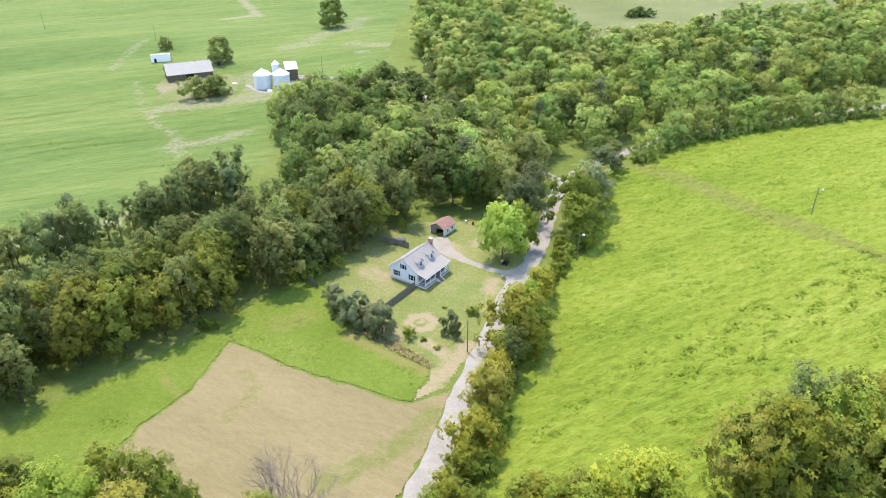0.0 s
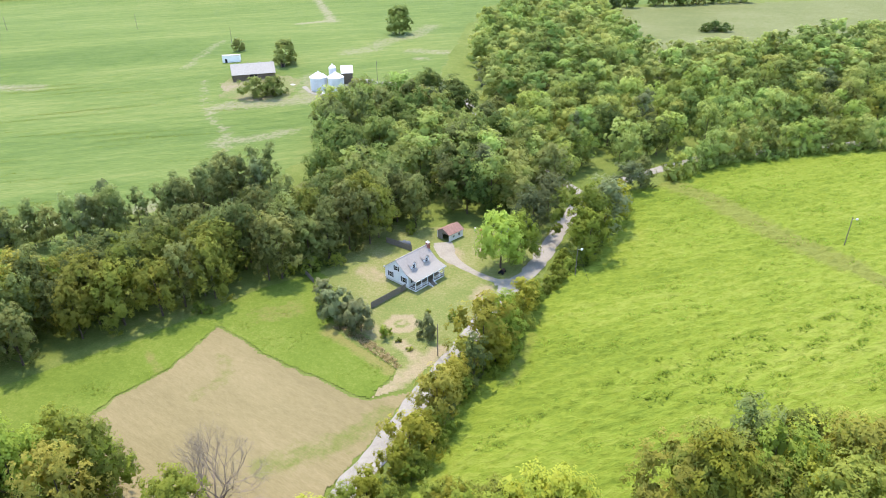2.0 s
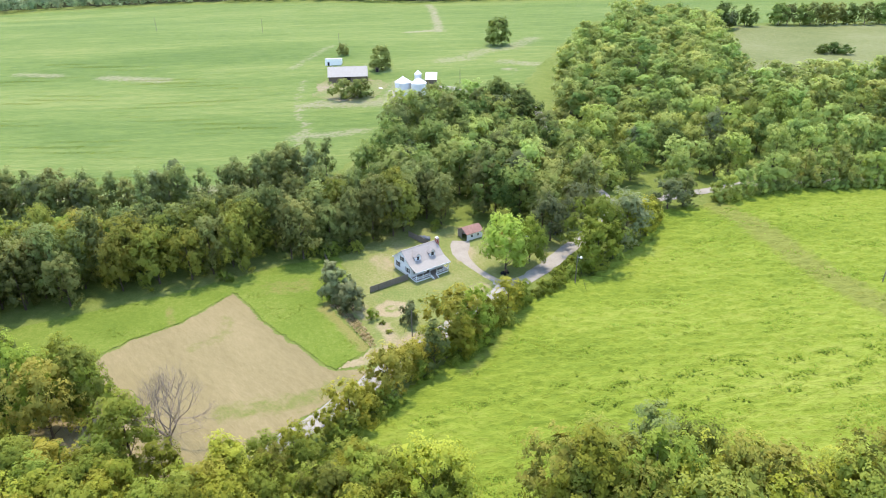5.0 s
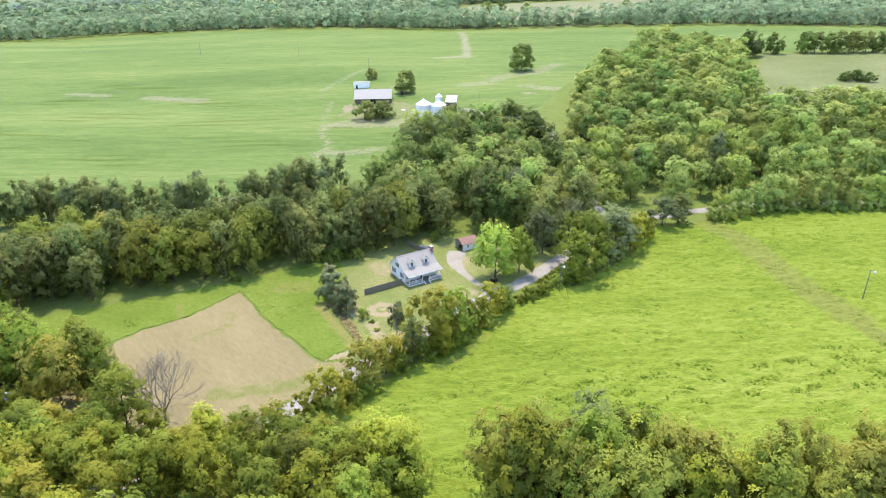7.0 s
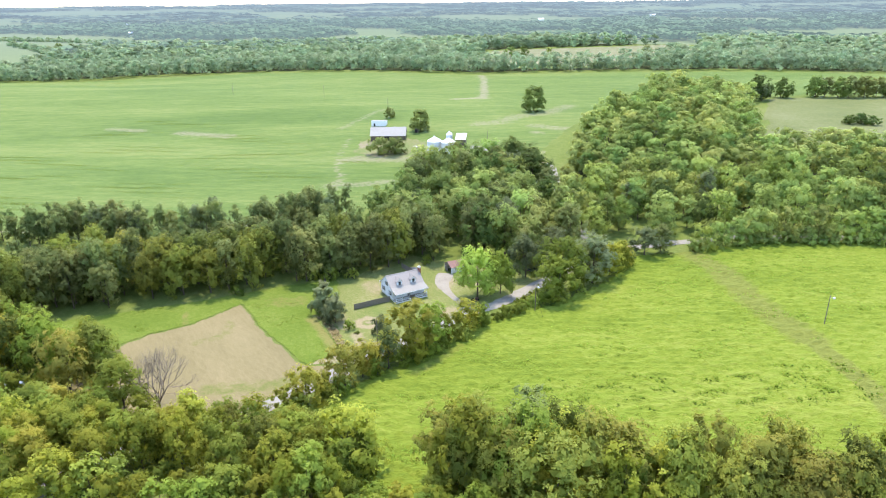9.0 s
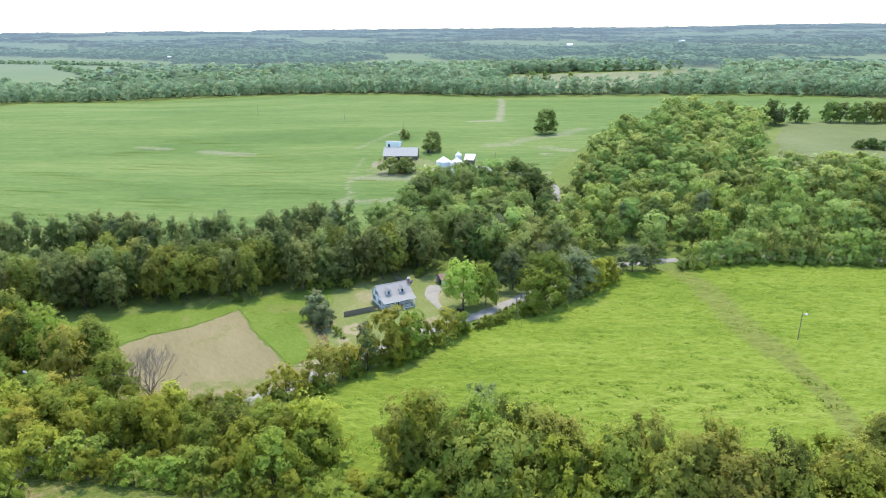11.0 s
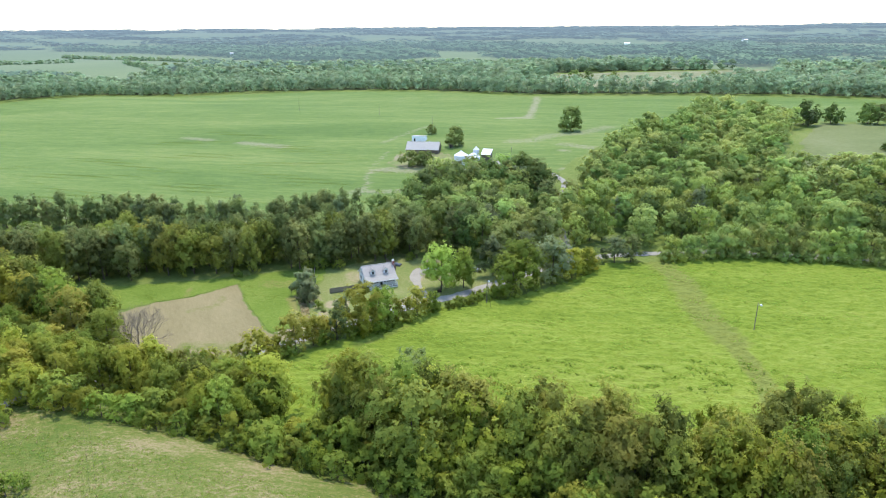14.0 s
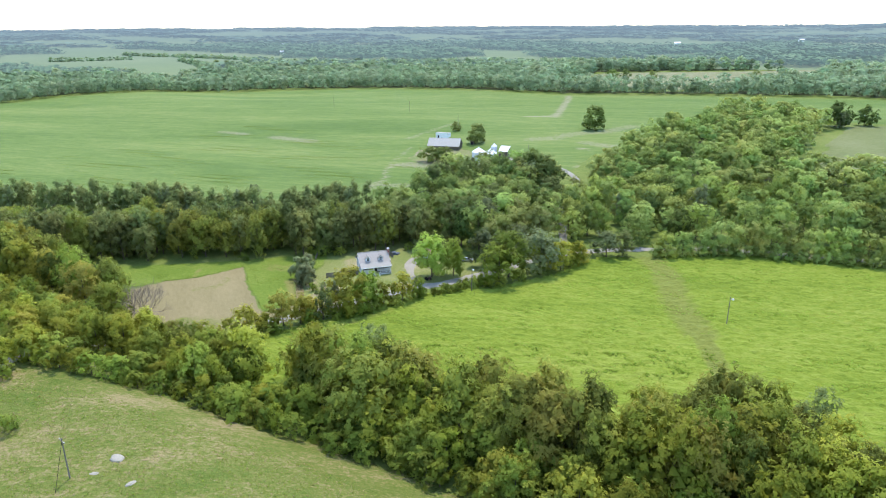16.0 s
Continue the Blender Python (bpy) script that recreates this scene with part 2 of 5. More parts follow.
def inside(poly, x, y):
    x, y = np.asarray(x, float), np.asarray(y, float)
    res = np.zeros(x.shape, bool)
    for (x0, y0), (x1, y1) in zip(poly, poly[1:] + poly[:1]):
        cross = ((y0 > y) != (y1 > y)) & (x < (x1 - x0) * (y - y0) / (y1 - y0 + 1e-12) + x0)
        res ^= cross
    return res


def far_from(line, x, y):
    """The distance of points from a plan line."""
    best = np.full(np.shape(x), 1e9)
    for (x0, y0), (x1, y1) in zip(line, line[1:]) if len(line) > 1 else [(line[0], line[0])]:
        dx, dy = x1 - x0, y1 - y0
        u = np.clip(((x - x0) * dx + (y - y0) * dy) / (dx * dx + dy * dy + 1e-9), 0, 1)
        best = np.minimum(best, np.hypot(x - x0 - u * dx, y - y0 - u * dy))
    return best


def spread(step_near, reach, count):
    """Ordinates that lie close together near nought and far apart far out."""
    u = np.linspace(-1, 1, count)
    k = 6.0
    return reach * np.sinh(k * u) / np.sinh(k)


def build_ground():
    xs = spread(4, 4950, 181) + 0
    ys = spread(4, 4950, 181) + 150
    gx, gy = np.meshgrid(xs, ys)
    gz = ground_z(gx, gy) - 0.3 * (1 - rise(66, 80, gy))
    n = len(xs)
    idx = np.arange(n * n).reshape(n, n)
    faces = np.stack([idx[:-1, :-1], idx[:-1, 1:], idx[1:, 1:], idx[1:, :-1]], -1).reshape(-1, 4)
    me = fast_mesh("ground", np.stack([gx, gy, gz], -1).reshape(-1, 3), faces, m_ground, smooth=True)
    tagged(new("ground", me), "rough green and straw coloured grassland running to the horizon", "ground", kind="structure")


def patch(name, poly, step, material, label, lift=0.04, ragged=0.5, category="ground", bumps=0.0, seed=3, wear=(), holes=()):
    """A sheet of ground inside a plan outline, following the terrain, with a ragged border."""
    px = np.array(poly, float)
    x0, y0 = px.min(0) - step
    x1, y1 = px.max(0) + step
    xs, ys = np.arange(x0, x1 + step, step), np.arange(y0, y1 + step, step)
    gx, gy = np.meshgrid(xs, ys)
    rng = np.random.default_rng(seed)
    gx = gx + rng.uniform(-0.3, 0.3, gx.shape) * step
    gy = gy + rng.uniform(-0.3, 0.3, gy.shape) * step
    wob = ragged * (np.sin(gx * 0.9 + np.sin(gy * 0.7) * 2) + np.sin(gy * 1.3 + np.sin(gx * 0.5) * 2)) * 0.5
    keep_v = inside(poly, gx + wob, gy + wob * 0.7)
    for hole in holes:
        keep_v &= ~inside(hole, gx, gy)
    gz = ground_z(gx, gy) + lift
    if bumps:
        u, v = gx * 0.88 + gy * 0.48, -gx * 0.48 + gy * 0.88
        lump = np.sin(u * 0.55 + 2.2 * np.sin(v * 0.23)) * np.sin(v * 1.7 + 1.9 * np.sin(u * 0.31))
        lump = lump + 0.7 * np.sin(u * 1.9 + 2 * np.sin(v * 0.9)) * np.sin(v * 2.9 + np.sin(u))
        gz = gz + np.maximum(bumps * (0.5 * lump + rng.normal(0, 0.45, gx.shape)), 0.04 - lift)
    ny, nx = gx.shape
    idx = np.arange(nx * ny).reshape(ny, nx)
    kept = keep_v[:-1, :-1] & keep_v[:-1, 1:] & keep_v[1:, 1:] & keep_v[1:, :-1]
    faces = np.stack([idx[:-1, :-1], idx[:-1, 1:], idx[1:, 1:], idx[1:, :-1]], -1)[kept]
    used = np.unique(faces)
    back = np.full(nx * ny, -1)
    back[used] = np.arange(len(used))
    verts = np.stack([gx, gy, gz], -1).reshape(-1, 3)[used]
    if step >= 0.9:
        rim = np.bincount(back[faces].ravel(), minlength=len(used)) < 4
        verts[rim, 2] -= lift + 0.1
    me = fast_mesh(name, verts, back[faces], material, smooth=bumps > 0)
    if wear:
        amount = np.zeros(len(verts))
        for line, width, much in wear:
            amount = np.maximum(amount, much * np.clip(1.4 - far_from(line, verts[:, 0], verts[:, 1]) / width, 0, 1))
        a = me.attributes.new("wear", "FLOAT", "POINT")
        a.data.foreach_set("value", amount.astype(np.float32))
    ob = new(name, me)
    return tagged(ob, label, category, kind="structure")


def ribbon(line, widths, step=2.0):
    """The outline of a strip along a plan line."""
    pts = []
    for (x0, y0), (x1, y1) in zip(line, line[1:]):
        k = max(1, int(math.hypot(x1 - x0, y1 - y0) / step))
        pts += [(x0 + (x1 - x0) * i / k, y0 + (y1 - y0) * i / k) for i in range(k)]
    pts.append(line[-1])
    p = np.array(pts)
    for _ in range(6):
        p[1:-1] = (p[:-2] + 2 * p[1:-1] + p[2:]) / 4
    d = np.gradient(p, axis=0)
    d /= np.linalg.norm(d, axis=1)[:, None]
    nrm = np.stack([-d[:, 1], d[:, 0]], 1)
    w = np.interp(np.linspace(0, 1, len(p)), np.linspace(0, 1, len(widths)), widths)[:, None] / 2
    return p, nrm, w


def strip(name, line, widths, material, label, lift=0.06, category="road", cross=7, seed=5):
    p, nrm, w = ribbon(line, widths)
    rng = np.random.default_rng(seed)
    cols = []
    for i in range(cross):
        u = -1 + 2 * i / (cross - 1)
        edge = rng.normal(0, 0.12, (len(p), 1)) if i in (0, cross - 1) else 0
        q = p + nrm * w * (u + edge)
        crown = 0.05 * (1 - u * u) - (0.08 if abs(u) == 1 else 0)
        cols.append(np.column_stack([q, ground_z(q[:, 0], q[:, 1]) + lift + crown]))
    verts = np.stack(cols, 1).reshape(-1, 3)
    idx = np.arange(len(verts)).reshape(len(p), cross)
    faces = np.stack([idx[:-1, :-1], idx[:-1, 1:], idx[1:, 1:], idx[1:, :-1]], -1).reshape(-1, 4)
    return tagged(new(name, fast_mesh(name, verts, faces, material, smooth=True)), label, category, kind="structure")


build_ground()
MEADOW = [(3, 70), (4, 78), (7.5, 86), (11, 97), (15.5, 111), (20, 128), (26, 144), (37, 155), (46, 176), (51, 205), (66, 217), (83, 236), (121, 254), (175, 266), (260, 284), (260, 70), (160, 80), (120, 84), (100, 78), (60, 68), (30, 62)]
patch("meadow", MEADOW, 0.68, m_meadow, "lush bright green hay meadow with uneven tall grass", 0.45, 0.8, bumps=0.4, wear=[([(66, 216), (78, 204), (92, 179), (104, 164)], 6.0, 0.85), ([(104, 164), (116, 145), (125, 123), (131, 108)], 3.0, 1.1), ([(20, 104), (24, 120)], 2.5, 0.5)])
CROP = [(-760, 150), (-330, 40), (-215, 98), (-180, 116), (-135, 143), (-108, 157), (-85, 174), (-62, 200), (-56, 244), (-50, 280), (-22, 320), (-27, 384), (-22, 537), (-10, 560), (60, 560), (75, 556), (170, 590), (420, 660), (420, 795), (150, 760), (40, 735), (-60, 690), (-200, 605), (-450, 582), (-560, 540), (-690, 420)]
patch("crop_field", CROP, 4.0, m_crop, "wide pale green soybean field with faint rows", 0.13, 1.5, bumps=0.05, wear=[([(-250, 84), (-180, 118), (-135, 146), (-108, 160), (-88, 178), (-84, 200)], 9, 0.6), ([(-104, 236), (-88, 246), (-80, 254)], 6, 0.55), ([(-96, 227), (-105, 248), (-126, 275), (-141, 301), (-148, 320)], 2.4, 0.6), ([(-170, 340), (-176, 400)], 4, 0.5),
    ([(-54.3, 465.7), (-58.9, 426.8), (-72.3, 413.1), (-77.5, 388.9), (-89.0, 380.3)], 9, 0.5), ([(-52.5, 387.0), (-40.2, 386.2), (-28.2, 385.3)], 7, 0.55), ([(-46.9, 370.7), (-42.5, 370.2)], 3.5, 0.7), ([(-151.4, 533.7), (-135.0, 496.3), (-124.0, 474.7), (-136.4, 471.0)], 4, 0.6), ([(-148, 463), (-130, 478), (-134, 492), (-171, 574), (-185, 600)], 4.5, 0.7), ([(-230, 300), (-270, 296)], 7, 0.6), ([(-300, 292), (-330, 288)], 6, 0.55), ([(-120, 284), (-84, 298), (-94, 330)], 9, 0.6), ([(-26, 330), (-26, 384), (-22, 537)], 4, 0.6)])
patch("lush_strip", [(-105, 62), (-88, 80), (-72, 97), (-60, 110), (-43, 132), (-31, 143), (-24, 134), (-18, 116), (-2.5, 105), (-6.5, 95), (-31, 106), (-46, 115), (-49, 99), (-55, 89), (-57, 82), (-70, 62)], 0.42, m_lush, "unmown bright green grass round the cut field", 0.1, 0.3, bumps=0.07, wear=[([(-20, 117), (-11, 111), (-3.5, 105.5)], 3.0, 0.85), ([(-37, 121), (-32, 124)], 5, 0.5), ([(-56, 103), (-51, 98)], 1.2, 0.6)])
patch("cut_field", [(-46, 115), (-31, 106), (-7, 95), (1.5, 99), (-2.4, 86), (-7.2, 73), (-11.8, 63), (-12.8, 54), (-42, 48), (-57, 78), (-55, 89), (-49, 99)], 0.42, m_stubble, "mown straw coloured hay field with swath lines", 0.05, 0.4, bumps=0.03, wear=[([(-20, 76), (-8, 84), (-3, 92)], 3.5, 0.55), ([(-40, 92), (-36, 98), (-40, 104)], 2.5, 0.4)])
patch("lawn", [(-31, 141), (-24, 134), (-18, 116), (-2.5, 105), (-7, 95), (0, 99), (9, 117), (16, 137), (24, 151), (30, 174), (-20, 172)], 0.5, m_lawn, "dry mown yard lawn with worn patches", 0.05, 0.5, bumps=0.02, wear=[([(-6.6, 118.6), (-3.4, 119.4), (-2.4, 122), (-4, 124.4), (-7.2, 124), (-8.2, 121), (-6.6, 118.6)], 1.3, 0.85), ([(-5.4, 121.6), (-5, 121.8)], 1.0, 0.8), ([(-4, 114), (1, 109)], 2.2, 0.7), ([(11, 135), (12, 139)], 3, 0.7), ([(-19, 144), (-15, 141)], 4, 0.6), ([(9, 159), (10, 160)], 3, 0.65), ([(-6, 97), (0, 104), (5, 113)], 2.6, 0.75), ([(-15, 121), (-10, 117)], 3, 0.55), ([(2, 158), (3, 152)], 3, 0.7)])
patch("hill_clearing", [(-60, -60), (-60, 12), (-5, 27), (8, 35), (25, 42), (42, 49), (53, 52.5), (61, 58.5), (74, 63), (90, 67), (140, 71), (200, -60)], 0.9, m_hill, "rough hillside clearing of pale grass", 0.12, 0.8, bumps=0.12)
patch("pasture", [(80, 366), (138, 405), (300, 480), (420, 655), (170, 585), (76, 552), (72, 514)], 4.0, m_pasture, "dull olive pasture beyond the woods", 0.4, 1.5, bumps=0.1)
ROAD = [(-2, 8), (-6, 26), (-8, 40), (-10, 52), (-9, 62), (-5, 73), (-1, 83), (2, 93), (5, 103), (9.5, 116), (16.5, 137), (24, 152), (30.5, 176), (38, 200), (47, 213), (60, 225), (80, 242), (130, 262), (220, 290)]
strip("road", ROAD, [4.4, 4.4], m_gravel, "pale gravel country lane with worn wheel tracks", 0.16)
strip("driveway", [(18, 141.5), (13, 143.8), (7.3, 147.9), (1.6, 152.4), (-0.9, 157), (-2.0, 162.6)], [3.0, 2.4, 2.4, 3.2, 6.0, 5.5], m_drive, "pale gravel driveway to the house and garage", 0.1)
patch("turnaround", [(15, 138), (12.5, 143.5), (14.5, 145.5), (18.5, 145), (19, 140)], 0.8, m_gravel, "widened gravel apron where the drive meets the lane", 0.09, 0.5)
FARM_ROAD = [(38, 203), (20, 232), (8, 252), (1, 266), (-4, 284), (-14, 308), (-32, 322), (-54, 325), (-74, 326)]
strip("farm_road", FARM_ROAD, [3.5, 3.5], m_gravel, "pale gravel farm track curving through the woods", 0.3)
strip("bin_track", [(-94.1, 315.5), (-87.2, 305.4), (-79.3, 303.1), (-72.6, 307.2), (-74.2, 329.4), (-61.9, 329.0)], [2.2, 2.0], m_gravel, "pale gravel track looping round the grain bins", 0.3)
patch("barnyard", [(-140, 316), (-130, 292), (-108, 291), (-95, 300), (-94, 312), (-98, 329), (-112, 336), (-138, 334)], 0.9, m_earth, "bare trodden ground round the barn", 0.21, 2.2)


def far_sheet():
    rs = np.array([1150, 1400, 1800, 2300, 2900, 3500, 4100, 4500, 4750, 4900.0])
    an = np.radians(np.linspace(20, 215, 120))
    r, a = np.meshgrid(rs, an, indexing="ij")
    x, y = 80 + r * np.cos(a), r * np.sin(a)
    z = ground_z(x, y) + 0.1 + 2.4 * rise(1150, 1400, r)
    idx = np.arange(r.size).reshape(r.shape)
    faces = np.stack([idx[:-1, :-1], idx[:-1, 1:], idx[1:, 1:], idx[1:, :-1]], -1).reshape(-1, 4)[:, ::-1]
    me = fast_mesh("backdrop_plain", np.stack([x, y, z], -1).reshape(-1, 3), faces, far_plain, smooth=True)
    tagged(new("backdrop_plain", me), "farmland running to the horizon, with painted haze", "backdrop", kind="structure")


far_sheet()
# ---- trees ----
def ico(level):
    bm = bmesh.new()
    bmesh.ops.create_icosphere(bm, subdivisions=level, radius=1)
    v = np.array([p.co[:] for p in bm.verts])
    f = np.array([[q.index for q in p.verts] for p in bm.faces])
    bm.free()
    return v, f


ICO2 = ico(2)


def crown_arrays(rng, radius, height, base, lobes, cards, size, shape="round"):
    """Leaf sprays on small clumps, which sit on the large lobes of a crown; returns vertices, triangles and soft normals."""
    big = max(4, lobes // 3)
    cen, rad = [], []
    seed_a = rng.uniform(0, 6.28)
    for i in range(big):
        u = (i + 0.5) / big
        a = i * 2.39996 + rng.uniform(-0.6, 0.6)
        zz = u ** 0.8
        if shape == "round":
            prof = math.sqrt(max(0.05, 1 - (2 * zz - 0.75) ** 2 / 1.65))
        else:
            prof = 1.0 - 0.55 * zz ** 1.6
        rr = radius * prof * (0.5 + 0.3 * rng.random()) * (1 + 0.22 * math.sin(a * 2 + seed_a))
        r = radius * rng.uniform(0.26, 0.42) * (1.15 - 0.3 * zz) * (1.25 if lobes < 12 else 1)
        z = base + r * 0.8 + (height - 1.75 * r) * zz
        cen.append((rr * math.cos(a), rr * math.sin(a), z))
        rad.append(r)
    for zz in (0.35, 0.68):
        cen.append((0, 0, base + height * zz))
        rad.append(radius * 0.46)
    big += 2
    cen, rad = np.array(cen), np.array(rad)
    mid = np.array([0, 0, base + height * 0.4])

    def unit(v):
        return v / (np.linalg.norm(v, axis=1)[:, None] + 1e-6)

    def outward(c, n, pull):
        return unit(unit(rng.normal(size=(n, 3))) + unit(c - mid) * pull + np.array([0, 0, 0.25]))

    small = max(8, int(lobes * 1.9))
    w = rng.choice(big, small, p=rad ** 2 / (rad ** 2).sum())
    d = outward(cen[w], small, 0.7)
    sc = cen[w] + d * (rad[w] * rng.uniform(0.8, 1.12, small))[:, None] * np.array([1, 1, 0.9])
    sr = radius * rng.uniform(0.12, 0.25, small)
    k = rng.choice(small, cards, p=sr ** 2 / (sr ** 2).sum())
    d2 = unit(outward(sc[k], cards, 0.5) + d[k] * 0.35)
    p = sc[k] + d2 * (sr[k] * rng.uniform(0.35, 1.25, cards))[:, None]
    nrm = unit(d2 + d[k] * 0.6 + rng.normal(0, 0.3, (cards, 3)) + np.array([0, 0, 0.4]))
    soft = unit(d2 * 0.5 + d[k] * 0.8 + unit(p - mid) * 0.35 + rng.normal(0, 0.06, (cards, 3)))
    s = (size * 0.84 * rng.uniform(0.6, 1.35, cards))[:, None]
    # large shaded sprays fill the inside of each lobe
    inner = cards // 6
    w = rng.choice(big, inner)
    d3 = outward(cen[w], inner, 0.3)
    nrm[:inner] = unit(d3 + rng.normal(0, 0.3, (inner, 3)))
    soft[:inner] = d3
    p[:inner] = cen[w] + d3 * (rad[w] * rng.uniform(0.12, 0.5, inner))[:, None]
    s[:inner] = (rad[w] * rng.uniform(0.42, 0.66, inner))[:, None]
    t = unit(np.cross(nrm, rng.normal(size=(cards, 3))))
    b = np.cross(nrm, t)
    corners, bent = [p], [soft]
    spin = rng.uniform(0, math.tau, cards)
    for n in range(3):
        a = spin + n * math.tau / 3 + rng.uniform(-0.4, 0.4, cards)
        ray = t * np.cos(a)[:, None] + b * np.sin(a)[:, None]
        side = t * np.cos(a + 1.0)[:, None] + b * np.sin(a + 1.0)[:, None]
        droop = nrm * s * rng.uniform(-0.45, 0.15, cards)[:, None]
        corners += [p + side * s * 0.92, p + ray * s * 1.06 + droop]
        bent += [soft + side * 0.12, soft + ray * 0.15]
    verts = np.stack(corners, 1).reshape(-1, 3)
    base_i = np.arange(cards)[:, None] * 7
    faces = np.concatenate([base_i + [0, 2, 1], base_i + [0, 4, 3], base_i + [0, 6, 5]])
    return verts, faces, unit(np.stack(bent, 1).reshape(-1, 3))


def limb(bm, a, b, r0, r1, sides=7):
    a, b = Vector(a), Vector(b)
    d = (b - a).normalized()
    s = d.orthogonal().normalized()
    w = d.cross(s)
    rings = []
    for p, r in ((a, r0), (b, r1)):
        rings.append([bm.verts.new(p + (s * math.cos(i * math.tau / sides) + w * math.sin(i * math.tau / sides)) * r) for i in range(sides)])
    for i in range(sides):
        bm.faces.new((rings[0][i], rings[0][(i + 1) % sides], rings[1][(i + 1) % sides], rings[1][i]))
    bm.faces.new(rings[1])


def part(name, bm, material, parent, label=""):
    me = bpy.data.meshes.new(name)
    bm.normal_update()
    bm.to_mesh(me)
    bm.free()
    me.materials.append(material)
    ob = new(name, me)
    ob.parent = parent
    if label:
        ob["label"] = label
    return ob


def trunk_mesh(rng, base, height, radius, spread_r, limbs=6):
    """A tapered trunk in one piece, with limbs drawn out of its sides."""
    bm = bmesh.new()
    r = 0.012 * (base + height) + 0.05
    sides, top = 7, base + height * 0.8
    lean = rng.uniform(-0.35, 0.35, 2)
    stops = [(-0.4, 1.4), (0.5, 1.1), (base * 0.9 + 0.3, 0.95), (base + height * 0.15, 0.8), (base + height * 0.3, 0.6), (base + height * 0.45, 0.45), (top, 0.12)]
    rings = []
    for z, k in stops:
        u = max(0.0, z / top)
        rings.append([bm.verts.new((lean[0] * u + r * k * math.cos(i * math.tau / sides), lean[1] * u + r * k * math.sin(i * math.tau / sides), z)) for i in range(sides)])
    quads = []
    for n, (a, b) in enumerate(zip(rings, rings[1:])):
        for i in range(sides):
            f = bm.faces.new((a[i], a[(i + 1) % sides], b[(i + 1) % sides], b[i]))
            if 1 <= n <= 4:
                quads.append((f, (i + 0.5) * math.tau / sides, stops[n][0]))
    bm.faces.new(rings[-1])
    for j in range(limbs):
        f, a, z = quads[(j * 5) % len(quads)]
        if not f.is_valid:
            continue
        c = f.calc_center_median()
        rr = spread_r * rng.uniform(0.4, 0.7)
        way = [c, c + Vector((rr * 0.45 * math.cos(a), rr * 0.45 * math.sin(a), height * 0.09)),
               c + Vector((rr * math.cos(a + 0.25), rr * math.sin(a + 0.25), height * rng.uniform(0.18, 0.3)))]
        for place, thick in zip(way, (0.4, 0.26, 0.08)):
            f = bmesh.ops.extrude_discrete_faces(bm, faces=[f])["faces"][0]
            out = Vector((math.cos(a), math.sin(a), 0.5)).normalized()
            s, t = Vector((-math.sin(a), math.cos(a), 0)), out.cross(Vector((-math.sin(a), math.cos(a), 0)))
            for v, (p, q) in zip(f.verts, ((-1, 1), (1, 1), (1, -1), (-1, -1))):
                v.co = place + (s * p + t * q) * r * thick * 0.7
    return bm


CROWNS = {}


def make_tree(name, seed, height, radius, base, material, label, category="tree", lobes=26, cards=1900, size=0.34, shape="round", group=""):
    rng = np.random.default_rng(seed)
    thing = tagged(new(name), label, category, group)
    part("trunk", trunk_mesh(rng, base, height - base, radius, radius), bark, thing)
    v, f, nrm = crown_arrays(rng, radius, height - base, base, lobes, cards, size, shape)
    crown = new("crown", fast_mesh("crown", v, f, material, smooth=True, normals=nrm))
    crown.parent = thing
    return thing


def put(ob, x, y, scale=1.0, tall=1.0, turn=0.0, dz=-0.1):
    return pose(x, y, float(ground_z(x, y)) + dz, 0, 0, turn) @ Matrix.Diagonal((scale, scale, scale * tall, 1))


KINDS = {}


def plant(kind, x, y, height, tall=1.0):
    """Stand a tree of a kind on the ground with that height."""
    rng = plant.rng
    spec = KINDS[kind]
    k = height / spec["height"]
    i = int(rng.integers(len(spec["seeds"])))
    m = put(None, x, y, k / tall ** 0.5, tall, float(rng.uniform(0, 360)))
    key = (kind, i)
    if key not in CROWNS:
        ob = make_tree(spec["name"], spec["seeds"][i], spec["height"], spec["radius"], spec["base"], spec["material"], spec["label"], spec.get("category", "tree"), spec["lobes"], spec["cards"], spec["size"], spec.get("shape", "round"), spec.get("group", ""))
        ob.matrix_basis = m
        CROWNS[key] = ob
        return ob
    src = CROWNS[key]
    ob = copy_thing(src, Matrix.Identity(4))
    ob.matrix_basis = m
    return ob


plant.rng = np.random.default_rng(11)
def kind(key, name, seeds, height, radius, base, material, lobes, cards, size, label, shape="round", category="tree", group=""):
    KINDS[key] = dict(name=name, seeds=seeds, height=height, radius=radius, base=base, material=material, lobes=lobes, cards=cards, size=size, label=label, shape=shape, category=category, group=group)


kind("oak", "oak_tree", [1, 2, 3], 14, 5.2, 1.0, leaf_oak, 66, 1250, 0.4, "full green oak in a crowded wood", group="near trees")
kind("dark", "hardwood_tree", [4, 5, 6, 24], 15, 4.8, 1.2, leaf_dark, 60, 960, 0.47, "tall olive brown hardwood tree in a dense belt", "egg", group="belt trees")
kind("bright", "maple_tree", [7, 8, 9], 12, 4.8, 0.9, leaf_bright, 66, 1250, 0.38, "full bright green maple with a rounded crown", group="near trees")
kind("yellow", "walnut_tree", [10, 11, 12], 11, 4.6, 0.7, leaf_yellow, 66, 1250, 0.37, "yellowish green walnut tree with loose foliage", group="near trees")
kind("grey", "willow_tree", [13, 14], 12, 4.8, 0.8, leaf_grey, 56, 960, 0.44, "grey green tree with soft fine foliage", "egg", group="hedgerow trees")
